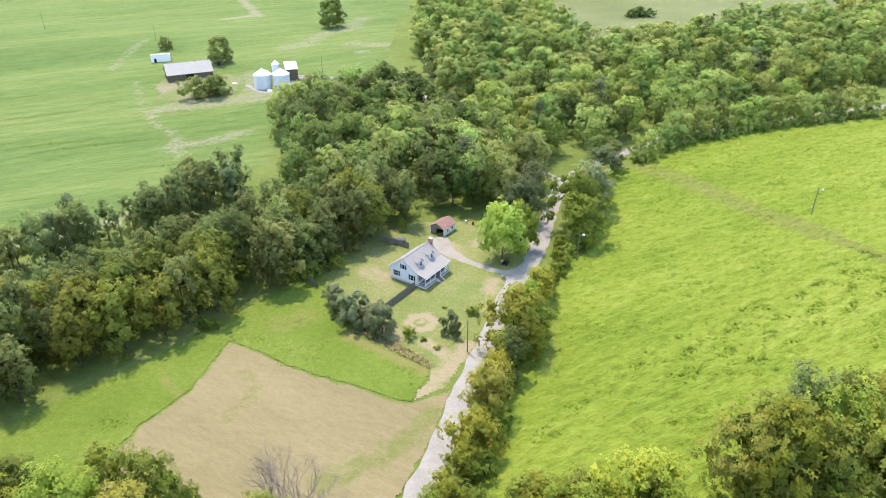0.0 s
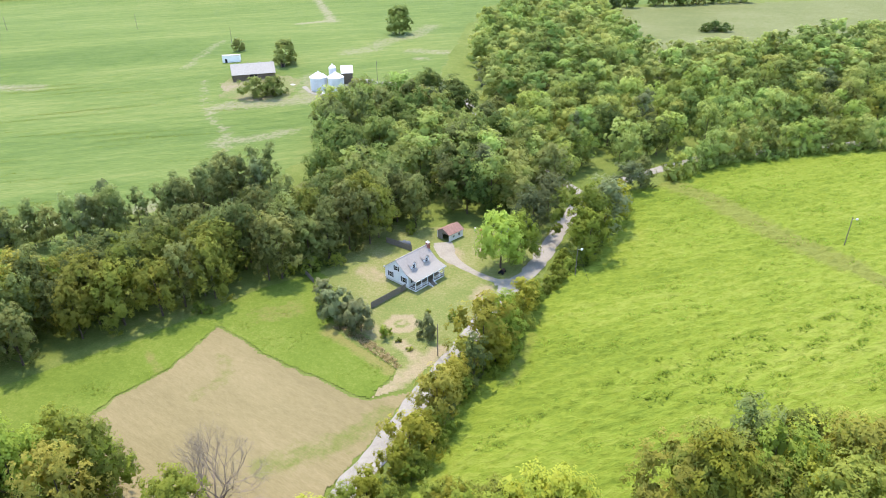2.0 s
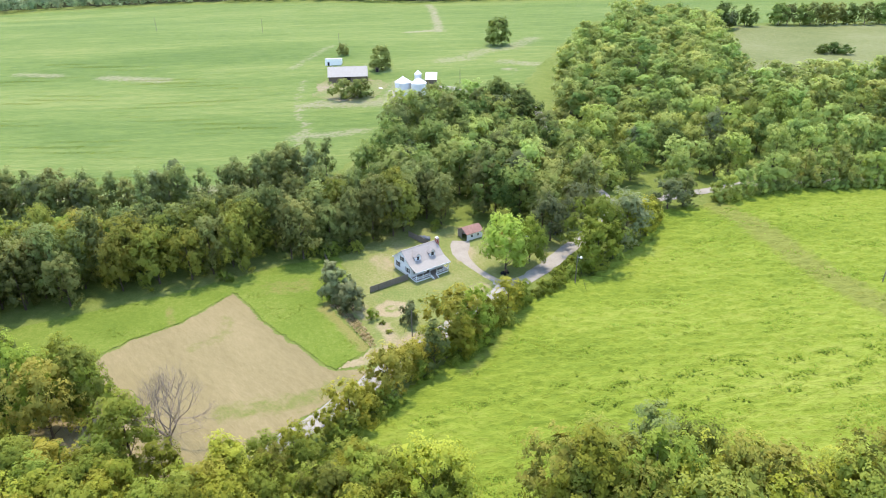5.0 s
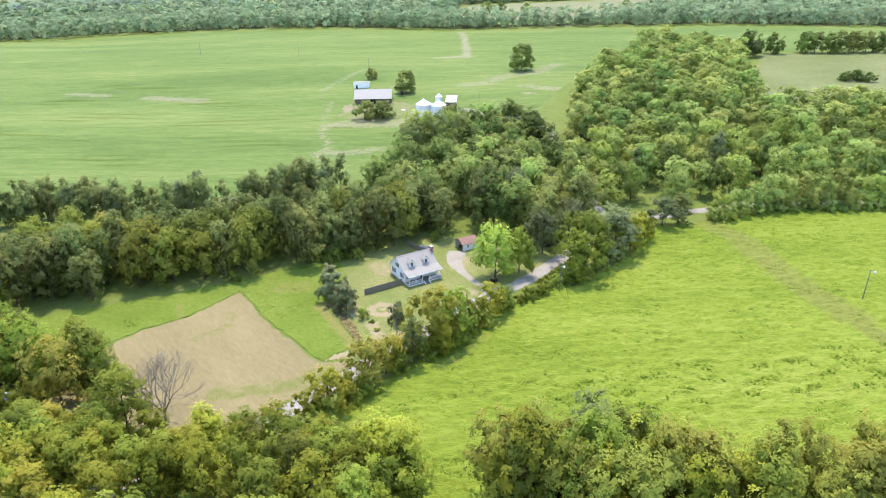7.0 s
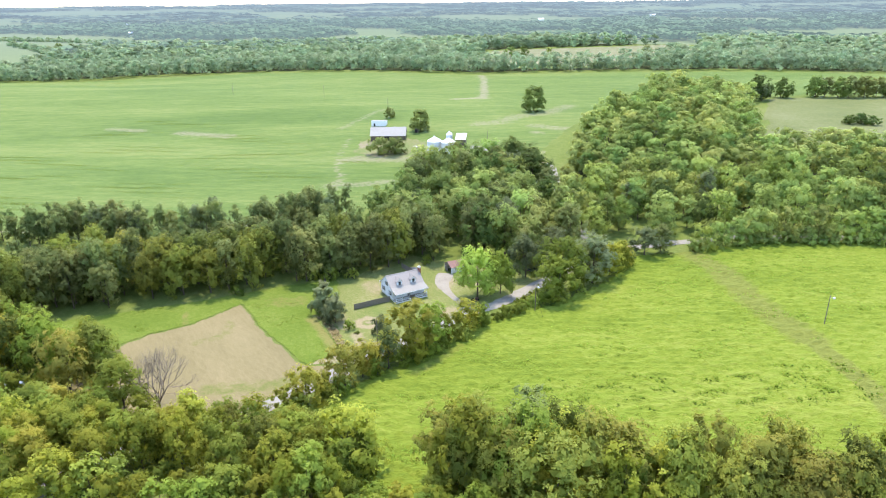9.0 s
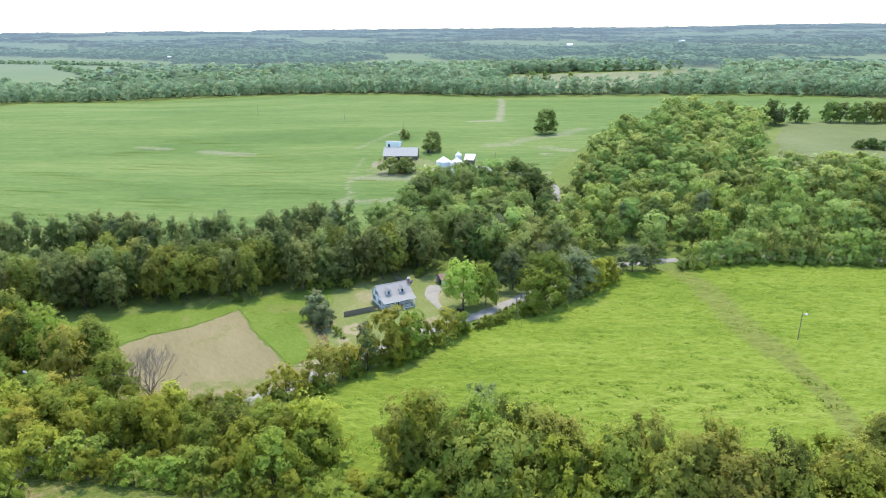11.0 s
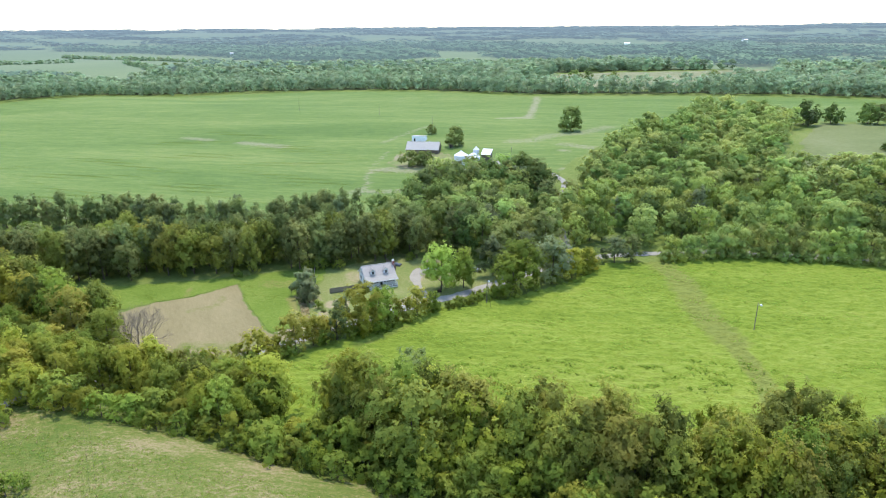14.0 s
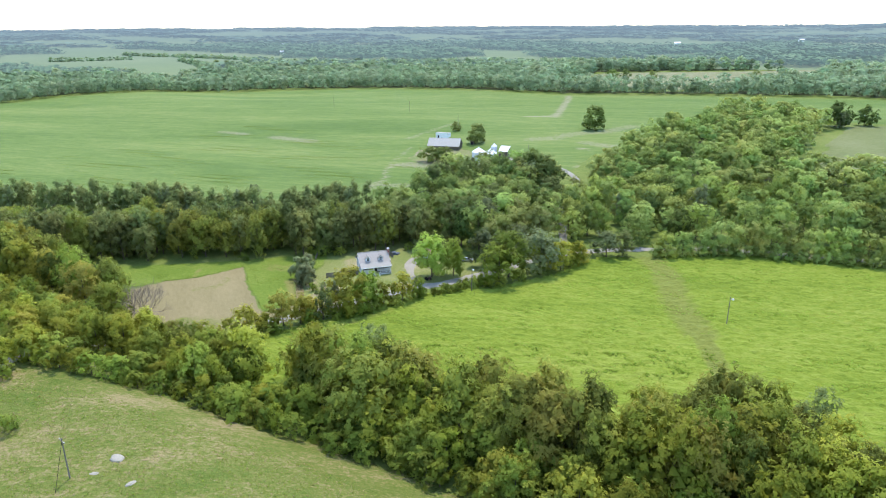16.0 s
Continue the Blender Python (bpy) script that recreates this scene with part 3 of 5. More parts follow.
kind("lime", "shade_tree", [51, 52], 14, 5.6, 1.6, leaf_lime, 76, 1900, 0.42, "full lime green shade tree on the lawn by the lane", group="yard trees")
kind("thin", "cottonwood_tree", [53, 54, 55], 14, 4.2, 0.5, leaf_grey2, 44, 720, 0.46, "thin crowned tree with light showing through", "egg", group="belt trees")
kind("bush", "bush", [15, 16, 17], 3.2, 2.1, 0.1, leaf_bright, 24, 600, 0.26, "low round leafy bush", category="bush", group="bushes")
kind("thicket", "thicket", [25, 26], 5, 3.6, 0.1, leaf_bright, 32, 330, 0.46, "dense green thicket at the edge of a clearing", category="bush", group="bushes")
kind("ybush", "sapling", [27, 28], 5, 2.4, 0.2, leaf_yellow, 18, 800, 0.27, "young yellowish green sapling", category="bush", group="bushes")
kind("dbush", "shrub", [18, 19], 5.6, 2.9, 0.0, leaf_grey, 40, 1100, 0.36, "large dark grey green rounded shrub in the yard", category="bush", group="yard shrubs")
kind("field_oak", "field_oak", [61, 62], 14, 5.8, 0.2, leaf_forest, 60, 1100, 0.82, "full green oak standing alone in the open", group="field trees")
kind("far_thicket", "hedge_bush", [65, 66], 5, 3.4, 0.0, leaf_wood, 30, 300, 0.5, "leafy green bush along the edge of the meadow", category="bush", group="bushes")
kind("clump", "field_thicket", [63, 64], 9, 5.0, 0.0, leaf_forest, 40, 620, 0.76, "wide dark green thicket standing in a pasture", category="bush", group="field trees")
kind("mid_oak", "forest_oak", [31, 32, 33], 16, 6.7, 1.0, leaf_forest, 40, 640, 0.72, "tall green oak in the wood behind the house", group="forest trees")
kind("mid_bright", "forest_maple", [34, 35, 36], 15, 6.5, 1.0, leaf_wood, 40, 640, 0.72, "bright green maple standing in the wood", group="forest trees")
kind("mid_yellow", "forest_walnut", [37, 38, 39], 14, 6.3, 0.8, leaf_gold, 40, 640, 0.72, "yellow green walnut standing in the wood", group="forest trees")
kind("mid_grey", "forest_ash", [40, 41], 14, 5.2, 0.8, leaf_grey, 44, 520, 0.72, "grey green ash standing in the wood", "egg", group="forest trees")
kind("mid_dark", "forest_hickory", [42, 43], 16, 6.5, 0.8, leaf_dark, 40, 640, 0.72, "dark olive hickory standing in the wood", "egg", group="forest trees")


def scatter(poly, gap, seed):
    rng = np.random.default_rng(seed)
    p = np.array(poly)
    x0, y0 = p.min(0)
    x1, y1 = p.max(0)
    pts = []
    row = 0
    y = y0
    while y < y1:
        x = x0 + (gap / 2 if row % 2 else 0)
        while x < x1:
            pts.append((x + rng.uniform(-0.5, 0.5) * gap, y + rng.uniform(-0.5, 0.5) * gap))
            x += gap
        y += gap * 0.87
        row += 1
    pts = np.array(pts)
    return pts[inside(poly, pts[:, 0], pts[:, 1])]


def grove(poly, gap, seed, mixes, lo, hi, tall=(0.9, 1.15)):
    """Fill a plan outline with trees: mixes are (kind, share)."""
    rng = np.random.default_rng(seed + 100)
    kinds = [k for k, _ in mixes]
    share = np.array([s for _, s in mixes], float)
    pts = scatter(poly, gap, seed)
    pts = pts[(far_from(ROAD, pts[:, 0], pts[:, 1]) > np.where(pts[:, 1] < 66, 2.9, 4.2)) & (far_from(FARM_ROAD, pts[:, 0], pts[:, 1]) > 3.2)]
    for x, y in pts:
        plant(str(rng.choice(kinds, p=share / share.sum())), float(x), float(y), float(rng.uniform(lo, hi)), float(rng.uniform(*tall)))


FAR_SRC = {}


def woods(name, poly, gap, seed, material, lo, hi, label, cards=150, lobes=7, size=0.75, holes=(), category="trees", kind_of="stuff"):
    """One sheet of crowns for a wood that stays far off."""
    rng = np.random.default_rng(seed)
    key = (cards, lobes, size)
    if key not in FAR_SRC:
        FAR_SRC[key] = [crown_arrays(np.random.default_rng(900 + i), 5.4, 14.0 - 0.4 * (i % 3), 0.0, lobes, cards, size, "egg" if i == 4 else "round") for i in range(6)]
    vs, fs, ns, ts, n = [], [], [], [], 0
    pts = scatter(poly, gap, seed)
    for hole in holes:
        pts = pts[~inside(hole, pts[:, 0], pts[:, 1])]
    for x, y in pts:
        v, f, nrm = FAR_SRC[key][int(rng.integers(6))]
        s = rng.uniform(lo, hi) / 14
        w = 0.45 * s + 0.62 * gap / 8.5 * rng.uniform(0.75, 1.25)
        a = rng.uniform(0, 6.28)
        turn = np.array([(math.cos(a), -math.sin(a), 0), (math.sin(a), math.cos(a), 0), (0, 0, 1)])
        vs.append(v @ turn.T * np.array([w, w, s]) + np.array([x, y, float(ground_z(x, y))]))
        ns.append(nrm @ turn.T)
        fs.append(f + n)
        ts.append(np.full(len(v), rng.random()))
        n += len(v)
    ob = new(name, fast_mesh(name, np.concatenate(vs), np.concatenate(fs), material, np.concatenate(ts), True, np.concatenate(ns)))
    return tagged(ob, label, category, kind=kind_of)


# tree belt behind the cut field: a front row, a gap and a back row
BELT_A = [(-140, 36), (-118, 62), (-96, 82), (-80, 95), (-68, 107), (-59, 119), (-45, 132), (-32, 143), (-22, 156), (-7, 171), (-16, 186), (-40, 166), (-62, 144), (-84, 122), (-112, 92), (-150, 52)]
grove(BELT_A, 6.0, 1, [("dark", 6), ("oak", 2.7)], 13, 18, (1.05, 1.35))
BELT_B = [(-240, 70), (-208, 84), (-175, 103), (-132, 130), (-105, 143), (-80, 160), (-62, 176), (-66, 200), (-78, 190), (-86, 170), (-106, 154), (-134, 141), (-178, 113), (-212, 94), (-245, 80)]
grove(BELT_B, 5.0, 2, [("mid_dark", 2), ("thin", 4), ("mid_grey", 0.6)], 10, 14.5, (1.05, 1.35))
GAP = [(-160, 55), (-112, 97), (-84, 127), (-60, 150), (-54, 160), (-84, 146), (-112, 126), (-170, 80)]
grove(GAP, 6.5, 6, [("thicket", 3), ("dark", 1.5), ("thin", 1)], 5, 10)
# wood behind the house, up to the farm track
WOOD_C = [(-40, 170), (-16, 186), (-7, 176), (8, 182), (24, 184), (31, 192), (36, 204), (32, 212), (18, 230), (2, 254), (-8, 278), (-20, 294), (-46, 292), (-62, 272), (-64, 250), (-56, 220), (-52, 196)]
grove(WOOD_C, 10.0, 3, [("mid_oak", 5), ("mid_bright", 2.5), ("mid_dark", 2), ("mid_grey", 0.4)], 14, 20)
# wood along the lane
WOOD_D = [(40, 212), (50, 222), (60, 231), (66, 238), (82, 254), (128, 274), (210, 300), (240, 345), (120, 325), (60, 306), (14, 288), (10, 268), (28, 240)]
grove(WOOD_D, 11.2, 4, [("mid_yellow", 4), ("mid_bright", 3.5), ("mid_oak", 2), ("mid_grey", 0.4)], 11, 17)
WOODLAND = [(2, 292), (60, 310), (120, 330), (240, 350), (330, 420), (300, 470), (200, 430), (138, 392), (96, 372), (80, 352), (72, 400), (66, 514), (54, 550), (8, 566), (-10, 540), (-16, 384), (-12, 330)]
woods("woodland", WOODLAND, 10.8, 21, leaf_wood, 12, 18.5, "dense mixed green woodland running up the slope", 280, 24, 0.95)
patch("woodland_floor", WOODLAND, 4.0, m_floor, "leaf litter under the woodland, its shade painted in", 0.5, 1.5)
CLEARINGS = [
    [(-262, 705), (-186, 690), (-96, 728), (-20, 950), (-60, 1190), (-199, 1046), (-324, 930)],
    [(-1390, 440), (-1035, 520), (-790, 500), (-864, 590), (-1248, 1090), (-1683, 1047), (-1865, 627)],
]
FAR1 = [(-960, 60), (-780, 150), (-705, 425), (-570, 550), (-450, 594), (-200, 616), (-60, 700), (40, 748), (340, 798), (340, 1120), (200, 1160), (-600, 1100), (-1050, 700)]
RIM = [(-830, 120), (-760, 150), (-690, 425), (-560, 550), (-450, 592), (-200, 614), (-60, 698), (40, 746), (340, 796), (340, 900), (30, 850), (-90, 800), (-220, 715), (-470, 690), (-620, 640), (-790, 450), (-880, 200)]
woods("far_woodland_edge", RIM, 11.0, 24, leaf_far_haze, 13, 20, "edge of the distant green forest beyond the crop field", 48, 14, 1.7, CLEARINGS)
woods("far_woodland", FAR1, 18.0, 22, leaf_far_haze, 14, 21, "distant green forest beyond the crop field", 44, 14, 2.5, CLEARINGS + [RIM])
patch("far_field", CLEARINGS[0], 12.0, m_straw, "pale olive field among the distant woods", 0.6, 3)
patch("far_woodland_floor", FAR1, 12.0, m_floor, "floor of the distant forest, its shade painted in", 0.5, 4, holes=CLEARINGS)

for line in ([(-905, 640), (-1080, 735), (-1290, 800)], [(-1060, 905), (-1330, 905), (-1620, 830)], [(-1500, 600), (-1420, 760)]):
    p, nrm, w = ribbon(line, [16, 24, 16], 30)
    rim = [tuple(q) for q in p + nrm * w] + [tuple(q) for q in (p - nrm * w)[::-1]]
    woods("far_hedgerow", rim, 11, 23, leaf_far_haze, 8, 14, "line of trees between distant fields", 44, 14, 2.5)


def far_clumps(name, r0, r1, gap, seed, material, lo, hi, label, density, cards, size):
    """Far forest in uneven stands, with open farmland between them."""
    rng = np.random.default_rng(seed)
    kinds = [crown_arrays(np.random.default_rng(970 + i), 5.2, 12.5, 0.0, 8, cards, size) for i in range(4)]
    vs, fs, ns, ts, n = [], [], [], [], 0
    r = r0
    while r < r1:
        for a in np.arange(radians(68), radians(174), gap / r):
            x = 80 + (r + rng.uniform(-0.5, 0.5) * gap) * math.cos(a)
            y = (r + rng.uniform(-0.5, 0.5) * gap) * math.sin(a)
            open_land = noise.fractal(Vector((x * 0.0016, y * 0.0030, 3.7)), 0.7, 2.0, 3)
            if open_land > density or any(inside(c, np.array([x]), np.array([y]))[0] for c in CLEARINGS):
                continue
            w, hgt = gap / 8.5 * rng.uniform(0.85, 1.25), rng.uniform(lo, hi) / 13.5
            kind_of = kinds[int(rng.integers(4))]
            v = kind_of[0] * np.array([w, w, hgt])
            f = kind_of[1]
            vs.append(v + np.array([x, y, float(ground_z(x, y)) + 2]))
            fs.append(f + n)
            ns.append(kind_of[2])
            ts.append(np.full(len(v), rng.random()))
            n += len(v)
        r += gap * 0.85
    ob = new(name, fast_mesh(name, np.concatenate(vs), np.concatenate(fs), material, np.concatenate(ts), True, np.concatenate(ns)))
    tagged(ob, label, "backdrop", kind="structure")


far_clumps("backdrop_forest", 1120, 2300, 27, 31, far_trees_a, 13, 20, "forest in the distance, bluish from painted haze", 0.14, 12, 3.2)
far_clumps("backdrop_forest_far", 2300, 4800, 66, 32, far_trees_b, 8, 14, "wooded land along the horizon, pale blue from painted haze", 0.15, 7, 4.2)

# foreground wood: taller trees towards the meadow, thicket towards the clearing
FORE_L = [(-140, 20), (-112, 54), (-92, 66), (-72, 71), (-56, 69), (-40, 70), (-33, 64), (-37, 56), (-58, 58), (-76, 50), (-96, 36), (-120, 10)]
grove(FORE_L, 6.4, 5, [("oak", 4), ("bright", 2), ("yellow", 2)], 12, 17, (1.1, 1.35))
UNDER = [(-100, 28), (-76, 44), (-58, 54), (-38, 56), (-30, 62), (-18, 60), (-14, 52), (-44, 45), (-80, 34)]
grove(UNDER, 5.0, 12, [("thicket", 4), ("bush", 1)], 2.0, 3.6)
FORE_M = [(-96, 6), (-78, 20), (-40, 25), (-10, 28), (-12, 40), (-13, 56), (-24, 52), (-44, 46), (-78, 40), (-100, 24)]
grove(FORE_M, 5.4, 7, [("yellow", 4), ("bright", 3)], 6.5, 9.5)
FORE_C = [(-4, 42), (-5, 62), (4, 68), (16, 72), (28, 71), (34, 66), (40, 60), (28, 50), (14, 46)]
grove(FORE_C, 5.8, 8, [("bright", 4), ("yellow", 4), ("oak", 1)], 8.5, 12, (1.05, 1.3))
FORE_R = [(42, 71), (48, 77), (58, 81), (70, 86), (82, 88), (94, 91), (106, 92), (114, 100), (121, 113), (131, 120), (142, 116), (154, 107), (164, 100), (164, 92), (120, 84), (100, 80), (84, 77), (66, 71), (46, 67)]
grove(FORE_R, 6.8, 9, [("oak", 5), ("yellow", 3.5), ("dark", 0.8), ("bright", 1.5)], 14.5, 19, (1.15, 1.45))
FORE_S = [(46, 67), (66, 71), (84, 77), (100, 80), (120, 84), (164, 92), (164, 80), (120, 74), (86, 69), (64, 63), (46, 59)]
grove(FORE_S, 5.6, 13, [("yellow", 4), ("bright", 4), ("oak", 1)], 8, 12.5)
grove([(33, 51), (36, 61), (46, 66), (48, 59), (42, 51)], 4.6, 14, [("thicket", 3), ("bright", 1), ("ybush", 1)], 4, 7.5)
EDGE = [(-60, 12), (-30, 20), (-14, 24), (-5, 36), (8, 44), (24, 50), (44, 60), (64, 64), (86, 70), (120, 75), (160, 80), (160, 72), (120, 68), (91, 66.2), (76, 62.2), (63, 57.2), (54, 51.5), (44, 48.5), (27, 41.5), (10, 34.5), (-4, 26.5), (-20, 16)]
grove(EDGE, 4.3, 10, [("thicket", 5), ("ybush", 2), ("yellow", 0.7)], 3.5, 6.5)

# trees and bushes between the lane and the meadow
for what, x, y, height, *wide in [
    ("yellow", 4.4, 82, 10), ("yellow", 2.4, 77, 7), ("yellow", 6.4, 87, 6.5), ("oak", 7.6, 92, 12), ("yellow", 9.2, 97, 9.5), ("thin", 13, 102.5, 11.5), ("oak", 11, 106, 9), ("yellow", 10, 101, 8),
    ("yellow", 13.8, 111.5, 15), ("yellow", 16.8, 109, 8), ("bright", 17, 116.5, 13), ("yellow", 19.2, 122, 8.5), ("yellow", 21.7, 128, 10), ("bright", 23.5, 133, 7.5), ("thicket", 5.2, 79, 4.5), ("thicket", 8.5, 88, 4.5), ("thicket", 7.5, 85, 4), ("thicket", 12, 99, 4.5), ("thicket", 14.5, 106, 4.5), ("thicket", 18.5, 113.5, 4.5),
    ("yellow", -3.2, 30, 9), ("yellow", -3.6, 37, 9.5), ("bright", -4.6, 44, 9.5), ("yellow", -5.4, 51, 9), ("yellow", -4.6, 58, 9), ("bright", -2.6, 65, 8.5), ("yellow", -0.2, 70, 8), ("yellow", -11.5, 32, 9), ("bright", -12.6, 39.5, 9.5), ("yellow", -14.5, 47, 9), ("yellow", -14, 55, 8.5), ("bright", -31, 38, 9.5), ("yellow", -17, 34, 9), ("bright", -28, 42, 9), ("yellow", -20, 27, 8), ("bright", -38, 33, 9), ("yellow", -19, 41, 9),
    ("thicket", 16, 109, 3.5), ("thicket", 20, 117, 4), ("bush", 24, 135, 3.2), ("bush", 26.5, 138.5, 2.8), ("bush", 28.5, 142, 3.4), ("bush", 30.5, 145.5, 3.2), ("bush", 32.5, 151, 3.6), ("bush", 30, 149.5, 2.6),
    ("bush", 34.5, 154, 4), ("thicket", 5.6, 76, 4), ("thicket", 1.5, 71, 5), ("thicket", 22.5, 124, 3.4),
    ("bright", 37.5, 159, 15, 0.9), ("bright", 35.8, 167.5, 18), ("grey", 43, 176.5, 16.5, 0.9), ("yellow", 46.5, 185, 11.5, 0.9), ("bright", 40.5, 183, 13), ("yellow", 48, 192, 9.5), ("grey", 53, 208, 10.5, 0.75), ("dark", 57.5, 212.5, 10.5, 0.75), ("yellow", 47.5, 196, 8.5),
    ("thicket", 38, 158, 4.5), ("thicket", 41, 166, 4), ("thicket", 43.5, 176, 4), ("thicket", 47, 190, 4),
    ("mid_yellow", 71, 222.5, 9.75), ("mid_bright", 75, 227, 10.4), ("mid_bright", 81, 233, 10.4), ("mid_bright", 85, 238, 13.65), ("mid_bright", 90, 241.5, 12.35), ("mid_oak", 95.5, 244, 13), ("mid_bright", 101, 247, 12.35), ("mid_oak", 107, 249.5, 13.65), ("mid_bright", 113, 252, 11.7), ("mid_yellow", 119, 254.5, 12.35), ("mid_bright", 125, 257, 13), ("mid_bright", 131, 259, 12.35), ("mid_yellow", 138, 261, 12.35), ("mid_bright", 145, 263, 13), ("mid_bright", 152, 265, 11.7), ("mid_oak", 159, 267, 13), ("mid_bright", 167, 269, 13), ("mid_bright", 176, 271, 13),
    ("bush", 69, 219.5, 3.25), ("far_thicket", 88, 238.5, 4.55), ("far_thicket", 98, 244, 4.55), ("far_thicket", 110, 249, 4.55), ("far_thicket", 122, 254, 4.55), ("far_thicket", 134, 258.5, 4.55), ("far_thicket", 148, 262, 4.55),
    ("mid_yellow", 24, 230.5, 15), ("mid_oak", 16.5, 244, 15), ("mid_bright", 10.5, 256.5, 14), ("mid_oak", 5.5, 269, 13), ("mid_yellow", 31.5, 220, 13),
    ("grey", 22.5, 171.5, 14), ("grey", 27, 186, 13), ("dark", 18, 181, 15),
]:
    plant(what, x, y, height / (wide[0] if wide else 1) ** 0.5, *wide)
EDGE_LINE, EDGE_SIDE, _ = ribbon([(68, 219), (84, 235), (121, 252), (176, 268), (215, 280)], [1, 1], 4.2)
for (x, y), (nx, ny) in zip(EDGE_LINE, EDGE_SIDE):
    off = float(plant.rng.uniform(-1.2, 1.4))
    plant("far_thicket", x + nx * off, y + ny * off, float(plant.rng.uniform(3.0, 5.2)))
plant("bright", 22, 11, 8.0)
for what, x, y, height in [("yellow", 27.4, 66, 16), ("oak", 46, 72, 18.5), ("oak", 50, 73.5, 19.5), ("oak", 55, 78, 16), ("yellow", 62.4, 75.6, 18.5), ("oak", 66.2, 68.5, 21), ("oak", 72, 78.5, 20.5), ("yellow", 82.6, 80.6, 18), ("oak", 96, 83.3, 18), ("oak", 103, 84, 18.5), ("yellow", 120.5, 87, 20), ("yellow", 125.3, 114, 14.5), ("bright", 18, 62.5, 13), ("yellow", -2.5, 57, 12)]:
    plant(what, x, y, height)
plant("yellow", -2.2, 23.5, 8.5)
plant("bright", -1.0, 18, 7.5)
plant("thicket", 0.5, 22, 4.5)
plant("thicket", 25, 14, 4.5)
# yard trees and shrubs
plant("lime", 15.0, 150.4, 16.2)
plant("lime", 20.2, 156, 12, 1.3)
for what, x, y, height, *wide in [("dbush", -25.6, 128.6, 5.6, 1.1), ("dbush", -20.4, 121.2, 7.4, 1.15), ("dbush", -13.6, 117.4, 7.2, 1.15), ("dbush", -23, 124.5, 5.2), ("dbush", -17.6, 120.6, 5.4), ("dbush", 1.4, 117.4, 5.0, 1.3), ("bush", -7.8, 115.8, 2.6, 1.3),
                                  ("bush", -4.6, 114.8, 1.0, 0.6), ("bush", -1.6, 112.0, 1.0, 0.6), ("bush", -0.2, 127.4, 0.8, 0.6), ("bush", 6.4, 124.5, 2.2), ("bush", 29.2, 150.6, 3.2), ("bush", 27.4, 142.4, 3.0), ("bush", 31, 156.5, 3.4), ("thicket", -38, 140, 3.0), ("thicket", -52, 119, 3.2), ("thicket", -12, 168, 3.0),
                                  ("dark", -36, 144.5, 14), ("dark", -30, 147.5, 15), ("thicket", -33, 142, 4), ("thicket", -27.5, 146, 3.5), ("bright", -23.5, 57.5, 14.5)]:
    plant(what, x, y, height, *wide)
# farmstead trees, lone tree, pasture trees
for what, x, y, height in [("clump", -112, 297, 9.5), ("clump", -104, 300, 9.5), ("field_oak", -117, 353, 13), ("field_oak", -155, 377, 7), ("field_oak", -70, 434, 17),
                           ("field_oak", 68, 538, 17), ("mid_grey", 72, 533, 12), ("field_oak", 84, 552, 14), ("field_oak", 107, 562, 15), ("mid_dark", 113, 564, 15), ("field_oak", 122, 566, 14), ("mid_dark", 129, 568, 16), ("field_oak", 139, 572, 15),
                           ("mid_dark", 147, 577, 15), ("field_oak", 156, 579, 14), ("mid_dark", 166, 582, 16), ("field_oak", 176, 586, 15), ("clump", 125, 461, 6), ("clump", 131, 463, 7), ("clump", 137, 462, 6),
                           ("mid_grey", -113, 352, 4), ("mid_oak", -230, 791, 15), ("mid_oak", -216, 798, 15), ("mid_oak", -190, 820, 13), ("mid_oak", -78, 863, 15), ("mid_oak", -1062, 750, 15), ("mid_oak", -1041, 759, 15)]:
    plant(what, x, y, height * 1.1, 0.86)


def dead_tree(x, y, height):
    """A leafless tree that forks again and again."""
    rng = np.random.default_rng(77)
    thing = tagged(new("dead_tree"), "bare leafless dead tree with fine upswept branches", "tree")
    thing.matrix_basis = pose(x, y, float(ground_z(x, y)) - 0.1)
    trunk, twigs = bmesh.new(), bmesh.new()
    limb(trunk, (0, 0, -0.3), (0.1, 0, height * 0.14), 0.3, 0.24, 8)

    def fork(a, d, length, r, level):
        b = a + d * length
        limb(trunk if level < 2 else twigs, a, b, r, r * 0.66, 6 if level < 2 else 3)
        if level == 8:
            return
        for i in range(3 if level < 4 else 2):
            turn = Vector(rng.normal(0, 0.46, 3))
            e = (d + turn + Vector((0, 0, 0.2))).normalized()
            fork(b, e, length * rng.uniform(0.6, 0.82), r * 0.62, level + 1)

    for i in range(7):
        a = i * 0.95
        fork(Vector((0.1, 0, height * 0.12)), Vector((0.62 * math.cos(a), 0.62 * math.sin(a), 1)).normalized(), height * 0.26, 0.17, 1)
    part("trunk", trunk, bark_dead, thing)
    part("crown", twigs, bark_dead, thing)


dead_tree(-22.5, 65, 15.5)


